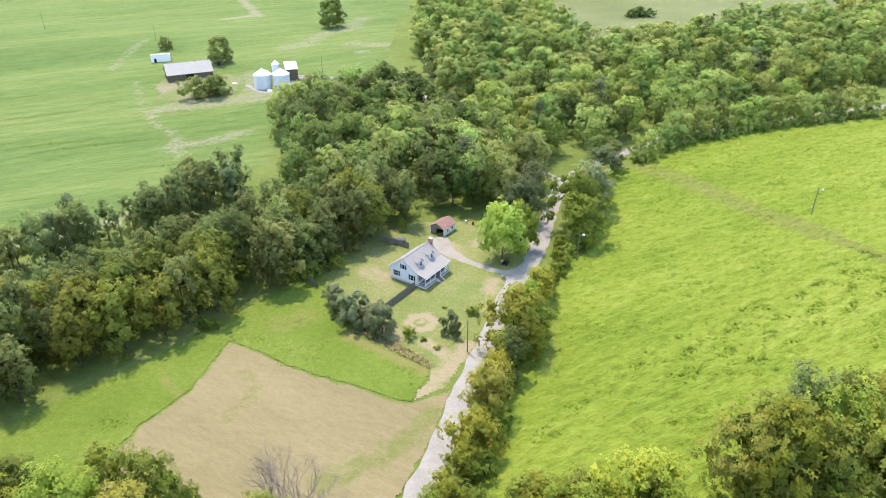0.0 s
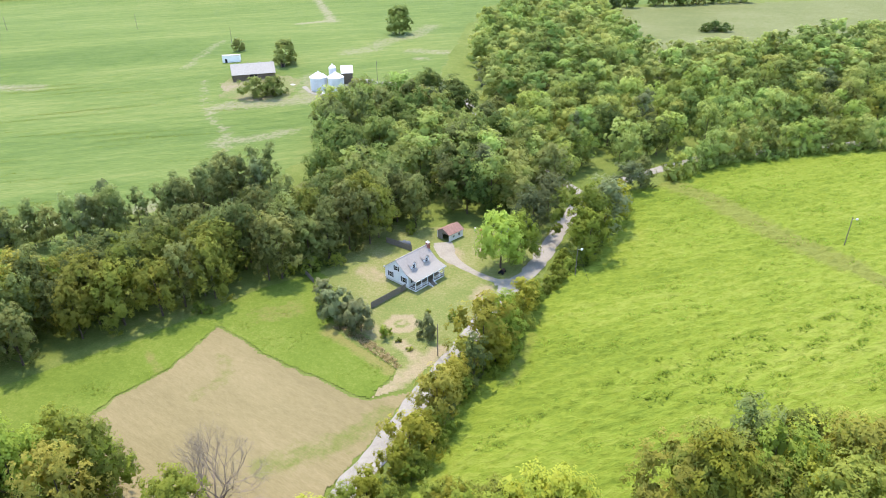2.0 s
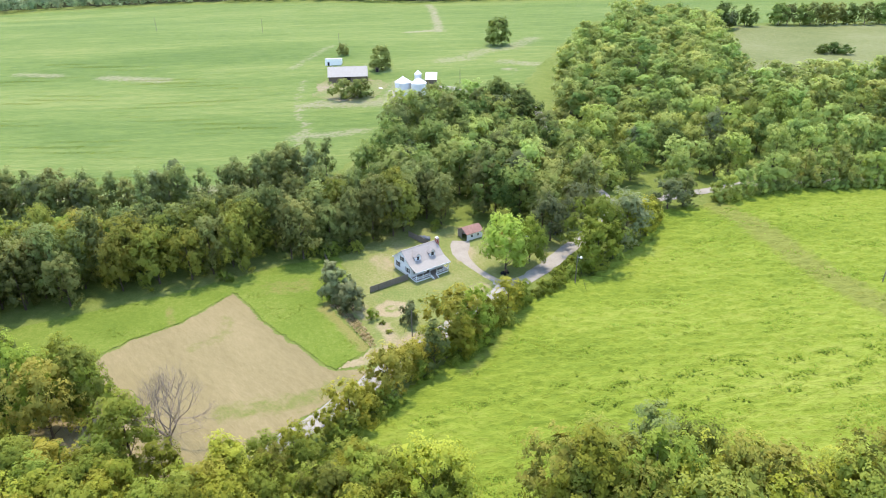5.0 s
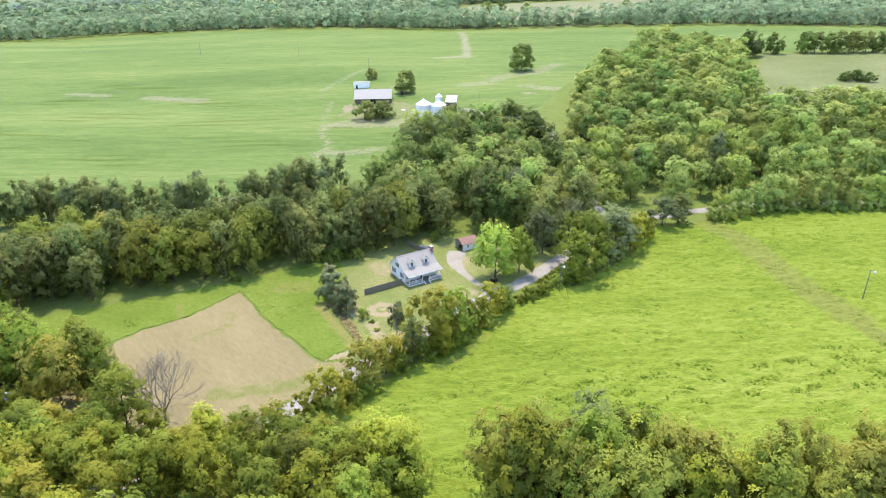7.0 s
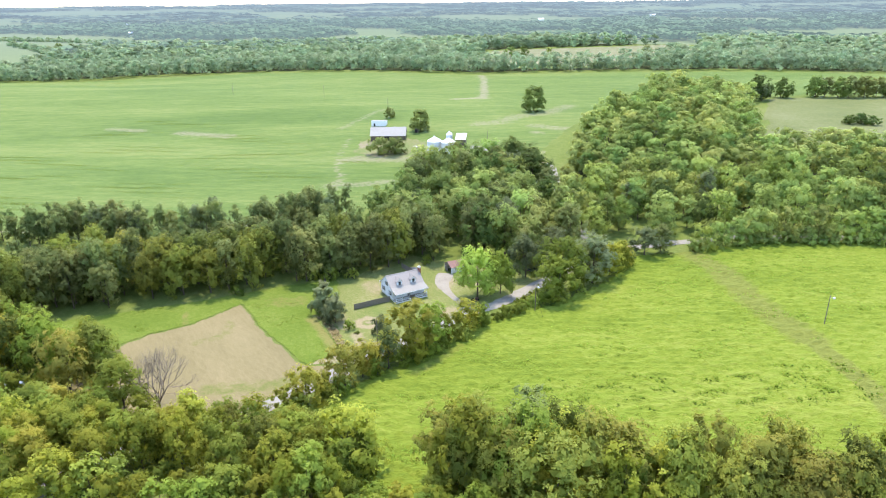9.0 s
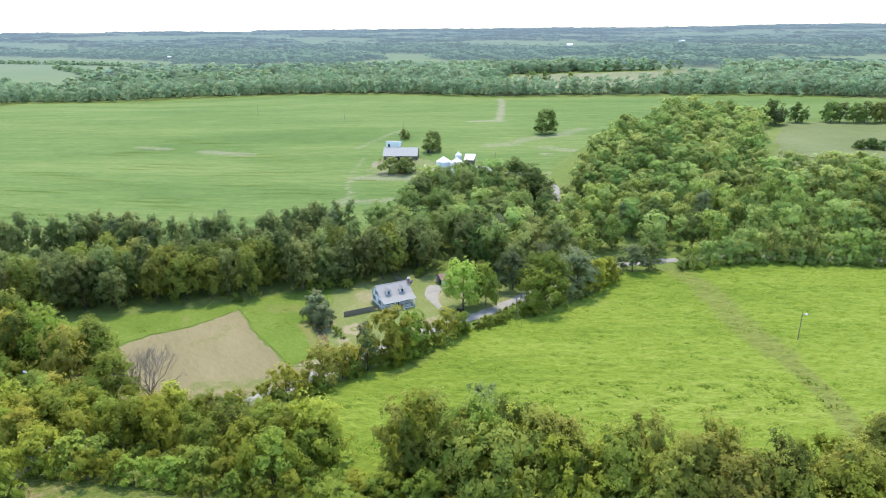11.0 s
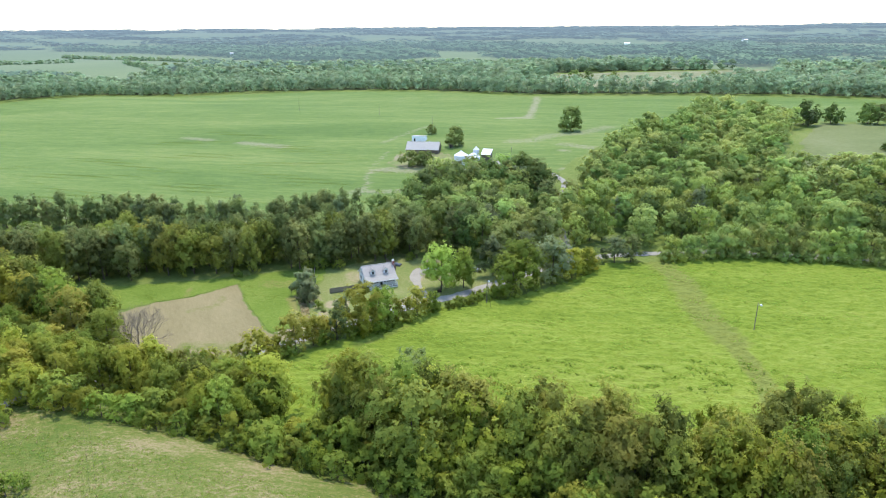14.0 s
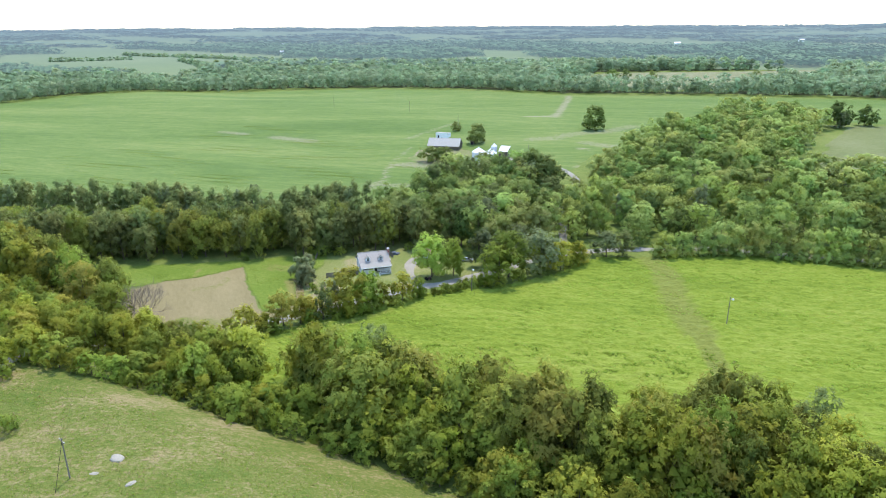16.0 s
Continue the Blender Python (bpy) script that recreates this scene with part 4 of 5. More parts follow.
# ---- tall grass and weeds ----
def tufts(name, poly, count, seed, material, label, low, high, blades=5, cluster=True, lean=0.5, up=0.0):
    """Upright clumps of blades scattered inside a plan outline."""
    rng = np.random.default_rng(seed)
    p = np.array(poly, float)
    pts = rng.uniform(p.min(0), p.max(0), (count * 12, 2))
    pts = pts[inside(poly, pts[:, 0], pts[:, 1])]
    if cluster == 2:
        u, v = pts[:, 0] * 0.94 + pts[:, 1] * 0.34, -pts[:, 0] * 0.34 + pts[:, 1] * 0.94
        f = np.sin(v * 0.8 + 1.5 * np.sin(u * 0.04)) + np.sin(u * 0.06 + 2 * np.sin(v * 0.11)) + 0.6 * np.sin(v * 0.17 + u * 0.02)
        pts = pts[rng.random(len(pts)) < np.clip(f - 1.1, 0, 1)]
    elif cluster == 3:
        u, v = pts[:, 0] * 0.9 + pts[:, 1] * 0.43, -pts[:, 0] * 0.43 + pts[:, 1] * 0.9
        f = np.sin(v * 1.3 + 1.6 * np.sin(u * 0.16)) + 0.9 * np.sin(u * 0.5 + 2.2 * np.sin(v * 0.45))
        pts = pts[rng.random(len(pts)) < np.clip(0.8 * f - 0.3, 0.04, 1)]
    elif cluster:
        u, v = pts[:, 0] * 0.88 + pts[:, 1] * 0.48, -pts[:, 0] * 0.48 + pts[:, 1] * 0.88
        f = np.sin(u * 0.11 + 2.1 * np.sin(v * 0.13)) * np.sin(v * 0.31 + 1.7 * np.sin(u * 0.07)) + 0.7 * np.sin(u * 0.43 + 2 * np.sin(v * 0.5)) * np.sin(v * 0.9 + np.sin(u * 0.3) * 2)
        pts = pts[rng.random(len(pts)) < np.clip(1.3 * f - 0.55, 0.003, 1)]
    pts = pts[:count]
    n = len(pts)
    a = rng.uniform(0, math.tau, (n, blades))
    hgt = rng.uniform(low, high, (n, 1)) * rng.uniform(0.6, 1.1, (n, blades))
    base = np.stack([pts[:, 0], pts[:, 1], ground_z(pts[:, 0], pts[:, 1]) + up], -1)[:, None, :]
    out = np.stack([np.cos(a), np.sin(a), np.zeros_like(a)], -1)
    side = np.stack([-np.sin(a), np.cos(a), np.zeros_like(a)], -1) * (0.28 * hgt)[..., None]
    root = base + out * 0.1
    tip = base + out * (hgt * lean)[..., None] + np.array([0, 0, 1.0]) * hgt[..., None]
    mid = (root + tip) / 2 + np.array([0, 0, 0.12])
    verts = np.stack([root, mid - side, tip, mid + side], 2).reshape(-1, 3)
    faces = np.arange(len(verts)).reshape(-1, 4)
    lit = np.repeat((out * 0.45 + np.array([0, 0, 1.0])).reshape(-1, 3), 4, axis=0)
    ob = new(name, fast_mesh(name, verts, faces, material, normals=lit, smooth=True))
    tagged(ob, label, "grass", kind="stuff")


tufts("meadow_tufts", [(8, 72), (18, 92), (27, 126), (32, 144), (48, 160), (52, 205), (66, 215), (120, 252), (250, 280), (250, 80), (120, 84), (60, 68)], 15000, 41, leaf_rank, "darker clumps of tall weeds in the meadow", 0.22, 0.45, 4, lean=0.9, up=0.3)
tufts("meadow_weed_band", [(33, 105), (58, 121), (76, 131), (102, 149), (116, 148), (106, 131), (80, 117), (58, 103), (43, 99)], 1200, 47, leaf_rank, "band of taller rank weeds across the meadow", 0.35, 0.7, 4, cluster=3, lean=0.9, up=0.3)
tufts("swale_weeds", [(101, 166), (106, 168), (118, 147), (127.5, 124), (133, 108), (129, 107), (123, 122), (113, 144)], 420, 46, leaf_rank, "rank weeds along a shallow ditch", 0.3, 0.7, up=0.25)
tufts("lush_tufts", [(-88, 80), (-72, 96), (-60, 109), (-43, 131), (-31, 142), (-24, 134), (-18, 116), (-2.5, 105), (-6.5, 95), (-31, 106), (-46, 115), (-49, 99), (-57, 82)], 700, 42, leaf_tuft, "tall grass clumps beside the cut field", 0.15, 0.28, lean=1.0, up=0.08)
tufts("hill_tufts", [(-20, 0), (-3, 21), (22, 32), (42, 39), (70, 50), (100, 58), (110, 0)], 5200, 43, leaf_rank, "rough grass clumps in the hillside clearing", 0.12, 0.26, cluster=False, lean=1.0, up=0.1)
tufts("hill_straw", [(-20, 0), (-3, 21), (22, 32), (42, 39), (70, 50), (100, 58), (110, 0)], 2400, 48, leaf_weed, "dry straw clumps in the hillside clearing", 0.12, 0.26, cluster=False, lean=1.0, up=0.1)
tufts("dry_weeds", [(-20, 117.5), (-17, 116), (-3, 105), (-2, 106.5), (-9, 113), (-18.5, 119)], 420, 44, leaf_weed, "strip of dry tan weeds beside the lawn", 0.25, 0.5, cluster=False, lean=0.8, up=0.08)
tufts("crop_rows", [(-330, 60), (-215, 100), (-135, 145), (-86, 175), (-80, 240), (-150, 330), (-330, 330)], 14000, 45, leaf_tuft, "streaky rows of soybean plants in the near part of the field", 0.2, 0.36, 3, cluster=2, lean=0.8, up=0.1)

# ---- buildings ----
def box(bm, x0, y0, z0, x1, y1, z1):
    v = [bm.verts.new(c) for c in ((x0, y0, z0), (x1, y0, z0), (x1, y1, z0), (x0, y1, z0), (x0, y0, z1), (x1, y0, z1), (x1, y1, z1), (x0, y1, z1))]
    for f in ((3, 2, 1, 0), (4, 5, 6, 7), (0, 1, 5, 4), (1, 2, 6, 5), (2, 3, 7, 6), (3, 0, 4, 7)):
        bm.faces.new([v[i] for i in f])


def boxes(*specs):
    bm = bmesh.new()
    for b in specs:
        box(bm, *b)
    return bm


def prism(profile, a, b, axis="x"):
    """A solid from a profile of (across, z) points, from a to b along the axis."""
    bm = bmesh.new()
    rings = []
    for s in (a, b):
        rings.append([bm.verts.new((s, p, z) if axis == "x" else (p, s, z)) for p, z in profile])
    k = len(profile)
    for i in range(k):
        bm.faces.new((rings[0][i], rings[0][(i + 1) % k], rings[1][(i + 1) % k], rings[1][i]))
    bm.faces.new(rings[0][::-1])
    bm.faces.new(rings[1])
    bmesh.ops.recalc_face_normals(bm, faces=bm.faces)
    return bm


def slab(p0, p1, a, b, thick=0.12, axis="x"):
    """A sloping roof sheet between two profile points."""
    (y0, z0), (y1, z1) = p0, p1
    return prism([(y0, z0), (y1, z1), (y1, z1 + thick), (y0, z0 + thick)], a, b, axis)


def window_on(parent, wall, at, z, w, h, shutters=False, bars=True):
    """A sash window on a wall: wall is ('x', place, side) or ('y', place, side)."""
    axis, place, side = wall

    def span(a0, a1, z0, z1, d0, d1):
        lo, hi = sorted((place + side * d0, place + side * d1))
        return (lo, a0, z0, hi, a1, z1) if axis == "x" else (a0, lo, z0, a1, hi, z1)

    f = 0.09
    win = part("window", boxes(span(at - w / 2 - f, at - w / 2, z, z + h, 0, 0.06), span(at + w / 2, at + w / 2 + f, z, z + h, 0, 0.06),
                               span(at - w / 2 - f, at + w / 2 + f, z + h, z + h + f, 0, 0.07), span(at - w / 2 - f - 0.04, at + w / 2 + f + 0.04, z - f, z, 0, 0.1),
                               span(at - w / 2, at + w / 2, z + h / 2 - 0.03, z + h / 2 + 0.03, 0.005, 0.05)), white_paint, parent)
    part("pane", boxes(span(at - w / 2, at + w / 2, z, z + h, 0.004, 0.02)), glass, win, "dark window glass")
    if shutters:
        for s in (-1, 1):
            c = at + s * (w / 2 + f + 0.22)
            part("shutter", boxes(span(c - 0.2, c + 0.2, z - 0.05, z + h + 0.05, 0.005, 0.05)), shutter_black, win, "black wooden shutter")
    return win


def farmhouse(m):
    house = tagged(new("farmhouse"), "white clapboard cottage with grey roof, dormers and a front porch", "house")
    house.matrix_basis = m
    L, V0, V1, FL, EV = 10.5, 2.4, 10.6, 0.6, 3.5
    mid = (V0 + V1) / 2
    ridge = 6.55
    part("foundation", boxes((0.08, V0 + 0.08, -0.3, L - 0.08, V1 - 0.08, FL)), concrete, house, "pale block foundation")
    wall = part("wall", prism([(V0, FL), (V1, FL), (V1, EV), (mid, ridge - 0.1), (V0, EV)], 0, L), white_paint, house, "white clapboard walls")
    boards = bmesh.new()
    z = FL + 0.1
    while z < ridge - 0.4:
        half = (V1 - V0) / 2 if z < EV else (V1 - V0) / 2 * (ridge - 0.1 - z) / (ridge - 0.1 - EV)
        for x0, x1 in ((-0.022, 0.0), (L, L + 0.022)):
            box(boards, x0, mid - half + 0.02, z, x1, mid + half - 0.02, z + 0.13)
        if z < EV - 0.2:
            box(boards, 0, V0 - 0.022, z, L, V0, z + 0.13)
            box(boards, 0, V1, z, L, V1 + 0.022, z + 0.13)
        z += 0.16
    part("siding", boards, white_paint, wall)
    pitch = (ridge - EV) / (mid - V0)
    part("roof", slab((V1 + 0.4, EV - 0.4 * pitch), (mid, ridge), -0.35, L + 0.35, 0.16), m_asphalt_shingle, house, "grey shingled back slope")
    part("roof", slab((V0 + 0.25, EV + 0.25 * pitch), (mid, ridge), -0.35, L + 0.35, 0.16), m_asphalt_shingle, house, "grey shingled front slope")
    part("ridge_cap", boxes((-0.36, mid - 0.14, ridge + 0.1, L + 0.36, mid + 0.14, ridge + 0.2)), m_asphalt_shingle, house)
    for s, x in ((-1, -0.36), (1, L + 0.33)):
        for a in (1, -1):
            part("bargeboard", slab((mid + a * (mid - V0 + 0.35), EV - 0.5 * pitch), (mid, ridge - 0.16), x, x + 0.03, 0.16), white_paint, house)
    porch_roof = part("porch_roof", slab((-0.35, 2.92), (V0 + 0.5, EV + 0.48 * pitch - 0.02), -0.3, L + 0.3, 0.12), roof_metal, house, "pale metal porch roof")
    part("fascia", boxes((-0.3, -0.37, 2.82, L + 0.3, -0.33, 3.04)), white_paint, porch_roof)
    part("porch_floor", boxes((0, 0, FL - 0.18, L, V0 - 0.03, FL - 0.02)), grey_wood, house, "grey painted porch floor")
    part("porch_skirt", boxes((0, 0.02, -0.1, L, 0.06, FL - 0.18), (0, 0.06, -0.1, 0.04, V0, FL - 0.18), (L - 0.04, 0.06, -0.1, L, V0, FL - 0.18)), white_paint, house, "white lattice skirting")
    part("porch_beam", boxes((0, 0.06, 2.7, L, 0.22, 2.92)), white_paint, house)
    for x in (0.02, 2.15, 4.3, 6.5, 8.65, L - 0.18):
        post = part("post", boxes((x, 0.06, FL - 0.02, x + 0.16, 0.22, 2.7), (x - 0.04, 0.02, FL - 0.02, x + 0.2, 0.26, FL + 0.15), (x - 0.04, 0.02, 2.56, x + 0.2, 0.26, 2.7)), white_paint, house)
    for x0, x1 in ((0.18, 2.15), (2.31, 4.3), (6.66, 8.65), (8.81, L - 0.18)):
        rail = boxes((x0, 0.1, FL + 0.75, x1, 0.18, FL + 0.83), (x0, 0.1, FL + 0.08, x1, 0.18, FL + 0.15))
        k = x0 + 0.1
        while k < x1:
            box(rail, k, 0.12, FL + 0.15, k + 0.04, 0.16, FL + 0.75)
            k += 0.14
        part("railing", rail, white_paint, house)
    for x in (0.04, L - 0.12):
        part("railing", boxes((x, 0.22, FL + 0.75, x + 0.08, V0, FL + 0.83), (x, 0.22, FL + 0.08, x + 0.08, V0, FL + 0.15)), white_paint, house)
    stairs = bmesh.new()
    for i in range(4):
        box(stairs, 4.75, -0.3 * (i + 1), -0.1, 6.1, -0.3 * i, FL - 0.02 - 0.15 * i)
    part("steps", stairs, grey_wood, house, "wooden front steps")
    for x in (4.62, 6.1):
        part("stringer", prism([(0.0, -0.1), (-1.45, -0.1), (-1.45, 0.25), (0.0, FL + 0.35)], x, x + 0.12), white_paint, house, "white painted stair side")
    part("door", boxes((4.95, V0 - 0.06, FL, 5.9, V0 - 0.002, FL + 2.05)), dark_inside, house, "dark front door")
    part("door_frame", boxes((4.83, V0 - 0.08, FL, 4.95, V0 - 0.001, FL + 2.15), (5.9, V0 - 0.08, FL, 6.02, V0 - 0.001, FL + 2.15), (4.95, V0 - 0.08, FL + 2.05, 5.9, V0 - 0.001, FL + 2.15)), white_paint, house)
    for u in (1.7, 3.4, 7.4, 9.1):
        window_on(house, ("y", V0 - 0.022, -1), u, FL + 0.8, 0.95, 1.3, True)
    for v in (4.0, 8.6):
        window_on(house, ("x", -0.022, -1), v, FL + 0.75, 0.9, 1.35, True)
        window_on(house, ("x", L + 0.022, 1), v, FL + 0.75, 0.9, 1.35)
    window_on(house, ("x", -0.022, -1), mid, 3.75, 0.8, 1.15, True)
    for u in (2.6, 9.0):
        window_on(house, ("y", V1 + 0.022, 1), u, FL + 0.8, 0.95, 1.3)
    for u in (2.9, 7.5):
        w, f0, top, eave = 1.6, V0 + 0.95, 6.3, 5.4
        back = V0 + (top - EV) / pitch
        d = part("dormer", prism([(u - w / 2, 3.9), (u + w / 2, 3.9), (u + w / 2, eave), (u, top - 0.1), (u - w / 2, eave)], f0, back, "y"), white_paint, house, "white gabled dormer")
        for s in (-1, 1):
            part("dormer_roof", slab((u + s * (w / 2 + 0.2), eave - 0.24), (u, top - 0.06), f0 - 0.25, back + 0.2, 0.1, "y"), m_asphalt_shingle, d, "grey shingled dormer roof")
        window_on(d, ("y", f0, -1), u, 4.35, 0.8, 1.05)
    ch = part("chimney", boxes((L + 0.01, mid - 0.95, -0.2, L + 0.75, mid - 0.05, 7.5)), brick_red, house, "red brick chimney")
    courses = bmesh.new()
    zz = 0.1
    while zz < 7.45:
        box(courses, L + 0.004, mid - 0.956, zz, L + 0.756, mid - 0.044, zz + 0.012)
        zz += 0.085
    part("mortar_joints", courses, concrete, ch)
    part("chimney_cap", boxes((L - 0.03, mid - 1.0, 7.5, L + 0.8, mid, 7.62), (L + 0.2, mid - 0.7, 7.62, L + 0.6, mid - 0.3, 7.9)), concrete, ch, "pale chimney cap")
    part("side_stoop", boxes((L + 0.02, 6.6, -0.1, L + 1.3, 8.2, FL - 0.05), (L + 1.3, 6.8, -0.1, L + 1.65, 8.0, 0.25)), grey_wood, house, "small side stoop")
    part("stoop_roof", slab((6.4, 2.7), (8.4, 2.9), L + 0.03, L + 1.5, 0.1), m_asphalt_shingle, house)
    for v in (6.55, 8.15):
        part("stoop_post", boxes((L + 1.25, v, FL - 0.05, L + 1.35, v + 0.1, 2.7)), white_paint, house)
    part("satellite_dish", boxes((-0.6, V1 - 0.3, 3.5, -0.3, V1 - 0.1, 3.9)), concrete, house)
    return house


HOUSE = pose(-4.6, 135.4, 0, 0, 0, 56.5)
farmhouse(HOUSE)


def garage(m):
    g = tagged(new("garage"), "small white garage with a rusty red roof and open door", "garage")
    g.matrix_basis = m
    W, D, EV, RG = 4.7, 5.6, 2.3, 3.5
    t = 0.12
    part("wall", boxes((0, 0, -0.2, D, t, EV)), white_paint, g)
    part("wall", boxes((0, W - t, -0.2, D, W, EV)), white_paint, g)
    part("wall", prism([(t, -0.2), (W - t, -0.2), (W - t, EV), (W / 2, RG - 0.1), (t, EV)], D - t, D), white_paint, g)
    part("wall", prism([(t, 2.0), (W - t, 2.0), (W - t, EV), (W / 2, RG - 0.1), (t, EV)], 0, t), grey_wood, g, "weathered grey gable over the opening")
    part("wall", boxes((0, W * 0.55, -0.2, t, W - t, 2.0)), grey_wood, g, "weathered grey door leaf")
    part("floor_slab", boxes((t, t, -0.1, D - t, W - t, 0.02)), concrete, g)
    part("roof", slab((-0.3, EV - 0.17), (W / 2, RG), -0.3, D + 0.3, 0.08), rust_roof, g, "rusty red metal roof slope")
    part("roof", slab((W + 0.3, EV - 0.17), (W / 2, RG), -0.3, D + 0.3, 0.08), rust_roof, g, "rusty red metal roof slope")
    for u in (1.8, 4.0):
        window_on(g, ("y", 0, -1), u, 0.95, 0.7, 0.7)
    return g


garage(pose(-0.2, 163.2, 0, 0, 0, 54))


def barn(m):
    b = tagged(new("barn"), "long weathered wooden barn with a pale metal roof", "barn")
    b.matrix_basis = m
    L, W, EV, RG = 21.0, 12.5, 3.2, 7.2
    part("wall", prism([(0, -0.8), (W, -0.8), (W, EV), (W / 2, RG - 0.15), (0, EV)], 0, L), barn_wood, b, "weathered grey brown boards")
    k = 0.3
    while k < L:
        part("batten", boxes((k, -0.03, -0.5, k + 0.06, 0, EV - 0.1)), barn_wood, b)
        k += 0.45
    k = 0.2
    while k < W:
        z1 = EV + (RG - 0.3 - EV) * (1 - abs(k - W / 2) / (W / 2))
        part("batten", boxes((-0.03, k, -0.5, 0, k + 0.06, z1)), barn_wood, b)
        k += 0.45
    for y0 in (-0.5, W + 0.5):
        part("roof", slab((y0, EV - 0.33), (W / 2, RG), -0.5, L + 0.5, 0.1), barn_roof, b, "dull pale metal roof slope")
    for y0 in (-0.5, W + 0.5):
        k = -0.4
        while k < L + 0.5:
            part("roof_seam", slab((y0, EV - 0.33 + 0.1), (W / 2, RG + 0.1), k, k + 0.04, 0.05), barn_roof, b)
            k += 0.9
    # dark slabs on the closed walls paint in the shade of open doorways
    part("barn_door", boxes((8.5, -0.06, -0.6, 12.0, -0.005, 2.9)), dark_inside, b, "dark panel for the shade in an open doorway")
    part("side_door", boxes((-0.06, 4.8, -0.6, -0.005, 7.6, 2.9)), dark_inside, b, "dark panel for the shade in a gable doorway")
    for x in (2, 8, 14, 20):
        part("ridge_vent", boxes((x, W / 2 - 0.2, RG + 0.02, x + 0.5, W / 2 + 0.2, RG + 0.5)), barn_roof, b)
    return b


barn(pose(-133, 319.5, float(ground_z(-125, 326)), 0, 0, 27))


def shed(m, L, W, H, roof, wall, label, drop=0.5):
    s = tagged(new("shed"), label, "shed")
    s.matrix_basis = m
    part("wall", prism([(0, -0.6), (W, -0.6), (W, H - drop), (0, H)], 0, L), wall, s)
    part("roof", slab((-0.25, H + 0.05), (W + 0.25, H - drop - 0.03), -0.25, L + 0.25, 0.08), roof, s, "sloping metal roof")
    part("door", boxes((L * 0.15, -0.05, -0.4, L * 0.15 + 1.2, -0.004, 1.9)), dark_inside, s)
    return s


shed(pose(-153.5, 352, float(ground_z(-149, 356)), 0, 0, 20), 9.5, 6.0, 3.6, barn_roof, white_paint, "white metal machine shed beside the barn")
shed(pose(-72.6, 327.9, float(ground_z(-74, 323)), 0, 0, 198), 5.5, 6.0, 8.0, white_steel, barn_wood, "tall wooden feed shed with a pale metal roof", 2.4)


def grain_bin(x, y, radius, wall, cone):
    """A ribbed steel bin with a conical roof."""
    b = tagged(new("grain_bin"), "round pale galvanised steel grain bin with a cone roof", "grain bin", "grain bins")
    b.matrix_basis = pose(x, y, float(ground_z(x, y)) + 0.3)
    n = 48
    bm = bmesh.new()
    rings = []
    z, k = -0.6, 0
    while z < wall:
        r = radius + (0.03 if k % 2 else 0.0)
        rings.append([bm.verts.new((r * math.cos(i * math.tau / n), r * math.sin(i * math.tau / n), z)) for i in range(n)])
        z += 0.3
        k += 1
    for a, c in zip(rings, rings[1:]):
        for i in range(n):
            bm.faces.new((a[i], a[(i + 1) % n], c[(i + 1) % n], c[i]))
    part("wall", bm, white_steel, b, "corrugated steel wall")
    bm = bmesh.new()
    low, top = [], []
    for i in range(n):
        a = i * math.tau / n
        lift = 0.06 if i % 2 else 0.0
        low.append(bm.verts.new(((radius + 0.2) * math.cos(a), (radius + 0.2) * math.sin(a), wall - 0.12 + lift)))
        top.append(bm.verts.new((0.45 * math.cos(a), 0.45 * math.sin(a), wall + cone + lift * 0.3)))
    for i in range(n):
        bm.faces.new((low[i], low[(i + 1) % n], top[(i + 1) % n], top[i]))
    bm.faces.new(top)
    part("roof", bm, white_steel, b, "ribbed cone roof")
    bm = bmesh.new()
    bmesh.ops.create_cone(bm, cap_ends=True, segments=20, radius1=0.5, radius2=0.35, depth=0.5, matrix=Matrix.Translation((0, 0, wall + cone + 0.2)))
    part("cap", bm, white_steel, b)
    for i in range(3):
        a = i * 2.1 + 0.4
        part("roof_vent", boxes((0.6 * radius * math.cos(a) - 0.25, 0.6 * radius * math.sin(a) - 0.25, wall + 0.3 * cone, 0.6 * radius * math.cos(a) + 0.25, 0.6 * radius * math.sin(a) + 0.25, wall + 0.5 * cone + 0.2)), white_steel, b)
    ladder = boxes((-0.25, -radius - 0.16, 0, -0.2, -radius - 0.1, wall), (0.2, -radius - 0.16, 0, 0.25, -radius - 0.1, wall))
    z = 0.3
    while z < wall:
        box(ladder, -0.2, -radius - 0.15, z, 0.2, -radius - 0.11, z + 0.04)
        z += 0.35
    part("ladder", ladder, white_steel, b)
    part("base", boxes((-radius * 0.7, -radius * 0.7, -0.9, radius * 0.7, radius * 0.7, -0.4)), concrete, b)
    return b


grain_bin(-85.4, 312.5, 4.1, 6.0, 2.3)
grain_bin(-76.8, 313.0, 3.9, 6.0, 2.2)
grain_bin(-81.5, 323.5, 1.8, 7.4, 1.3)


# ---- fences, poles and loose things ----
def board_fence(a, b, height, label):
    fence = tagged(new("fence"), label, "fence")
    d = math.hypot(b[0] - a[0], b[1] - a[1])
    fence.matrix_basis = pose(a[0], a[1], 0, 0, 0, math.degrees(math.atan2(b[1] - a[1], b[0] - a[0])))
    rng = random.Random(3)
    k, i = 0.0, 0
    while k < d - 0.2:
        if i % 10 == 0:
            part("post", boxes((k, -0.14, -0.3, k + 0.12, -0.02, height + 0.05)), grey_wood, fence)
        part("board", boxes((k, 0, 0.02, k + 0.235, 0.025, height + rng.uniform(-0.03, 0.03))), grey_wood, fence)
        k += 0.25
        i += 1
    for z in (0.35, height - 0.3):
        part("rail", boxes((0, -0.05, z, d, -0.004, z + 0.09)), grey_wood, fence)
    return fence


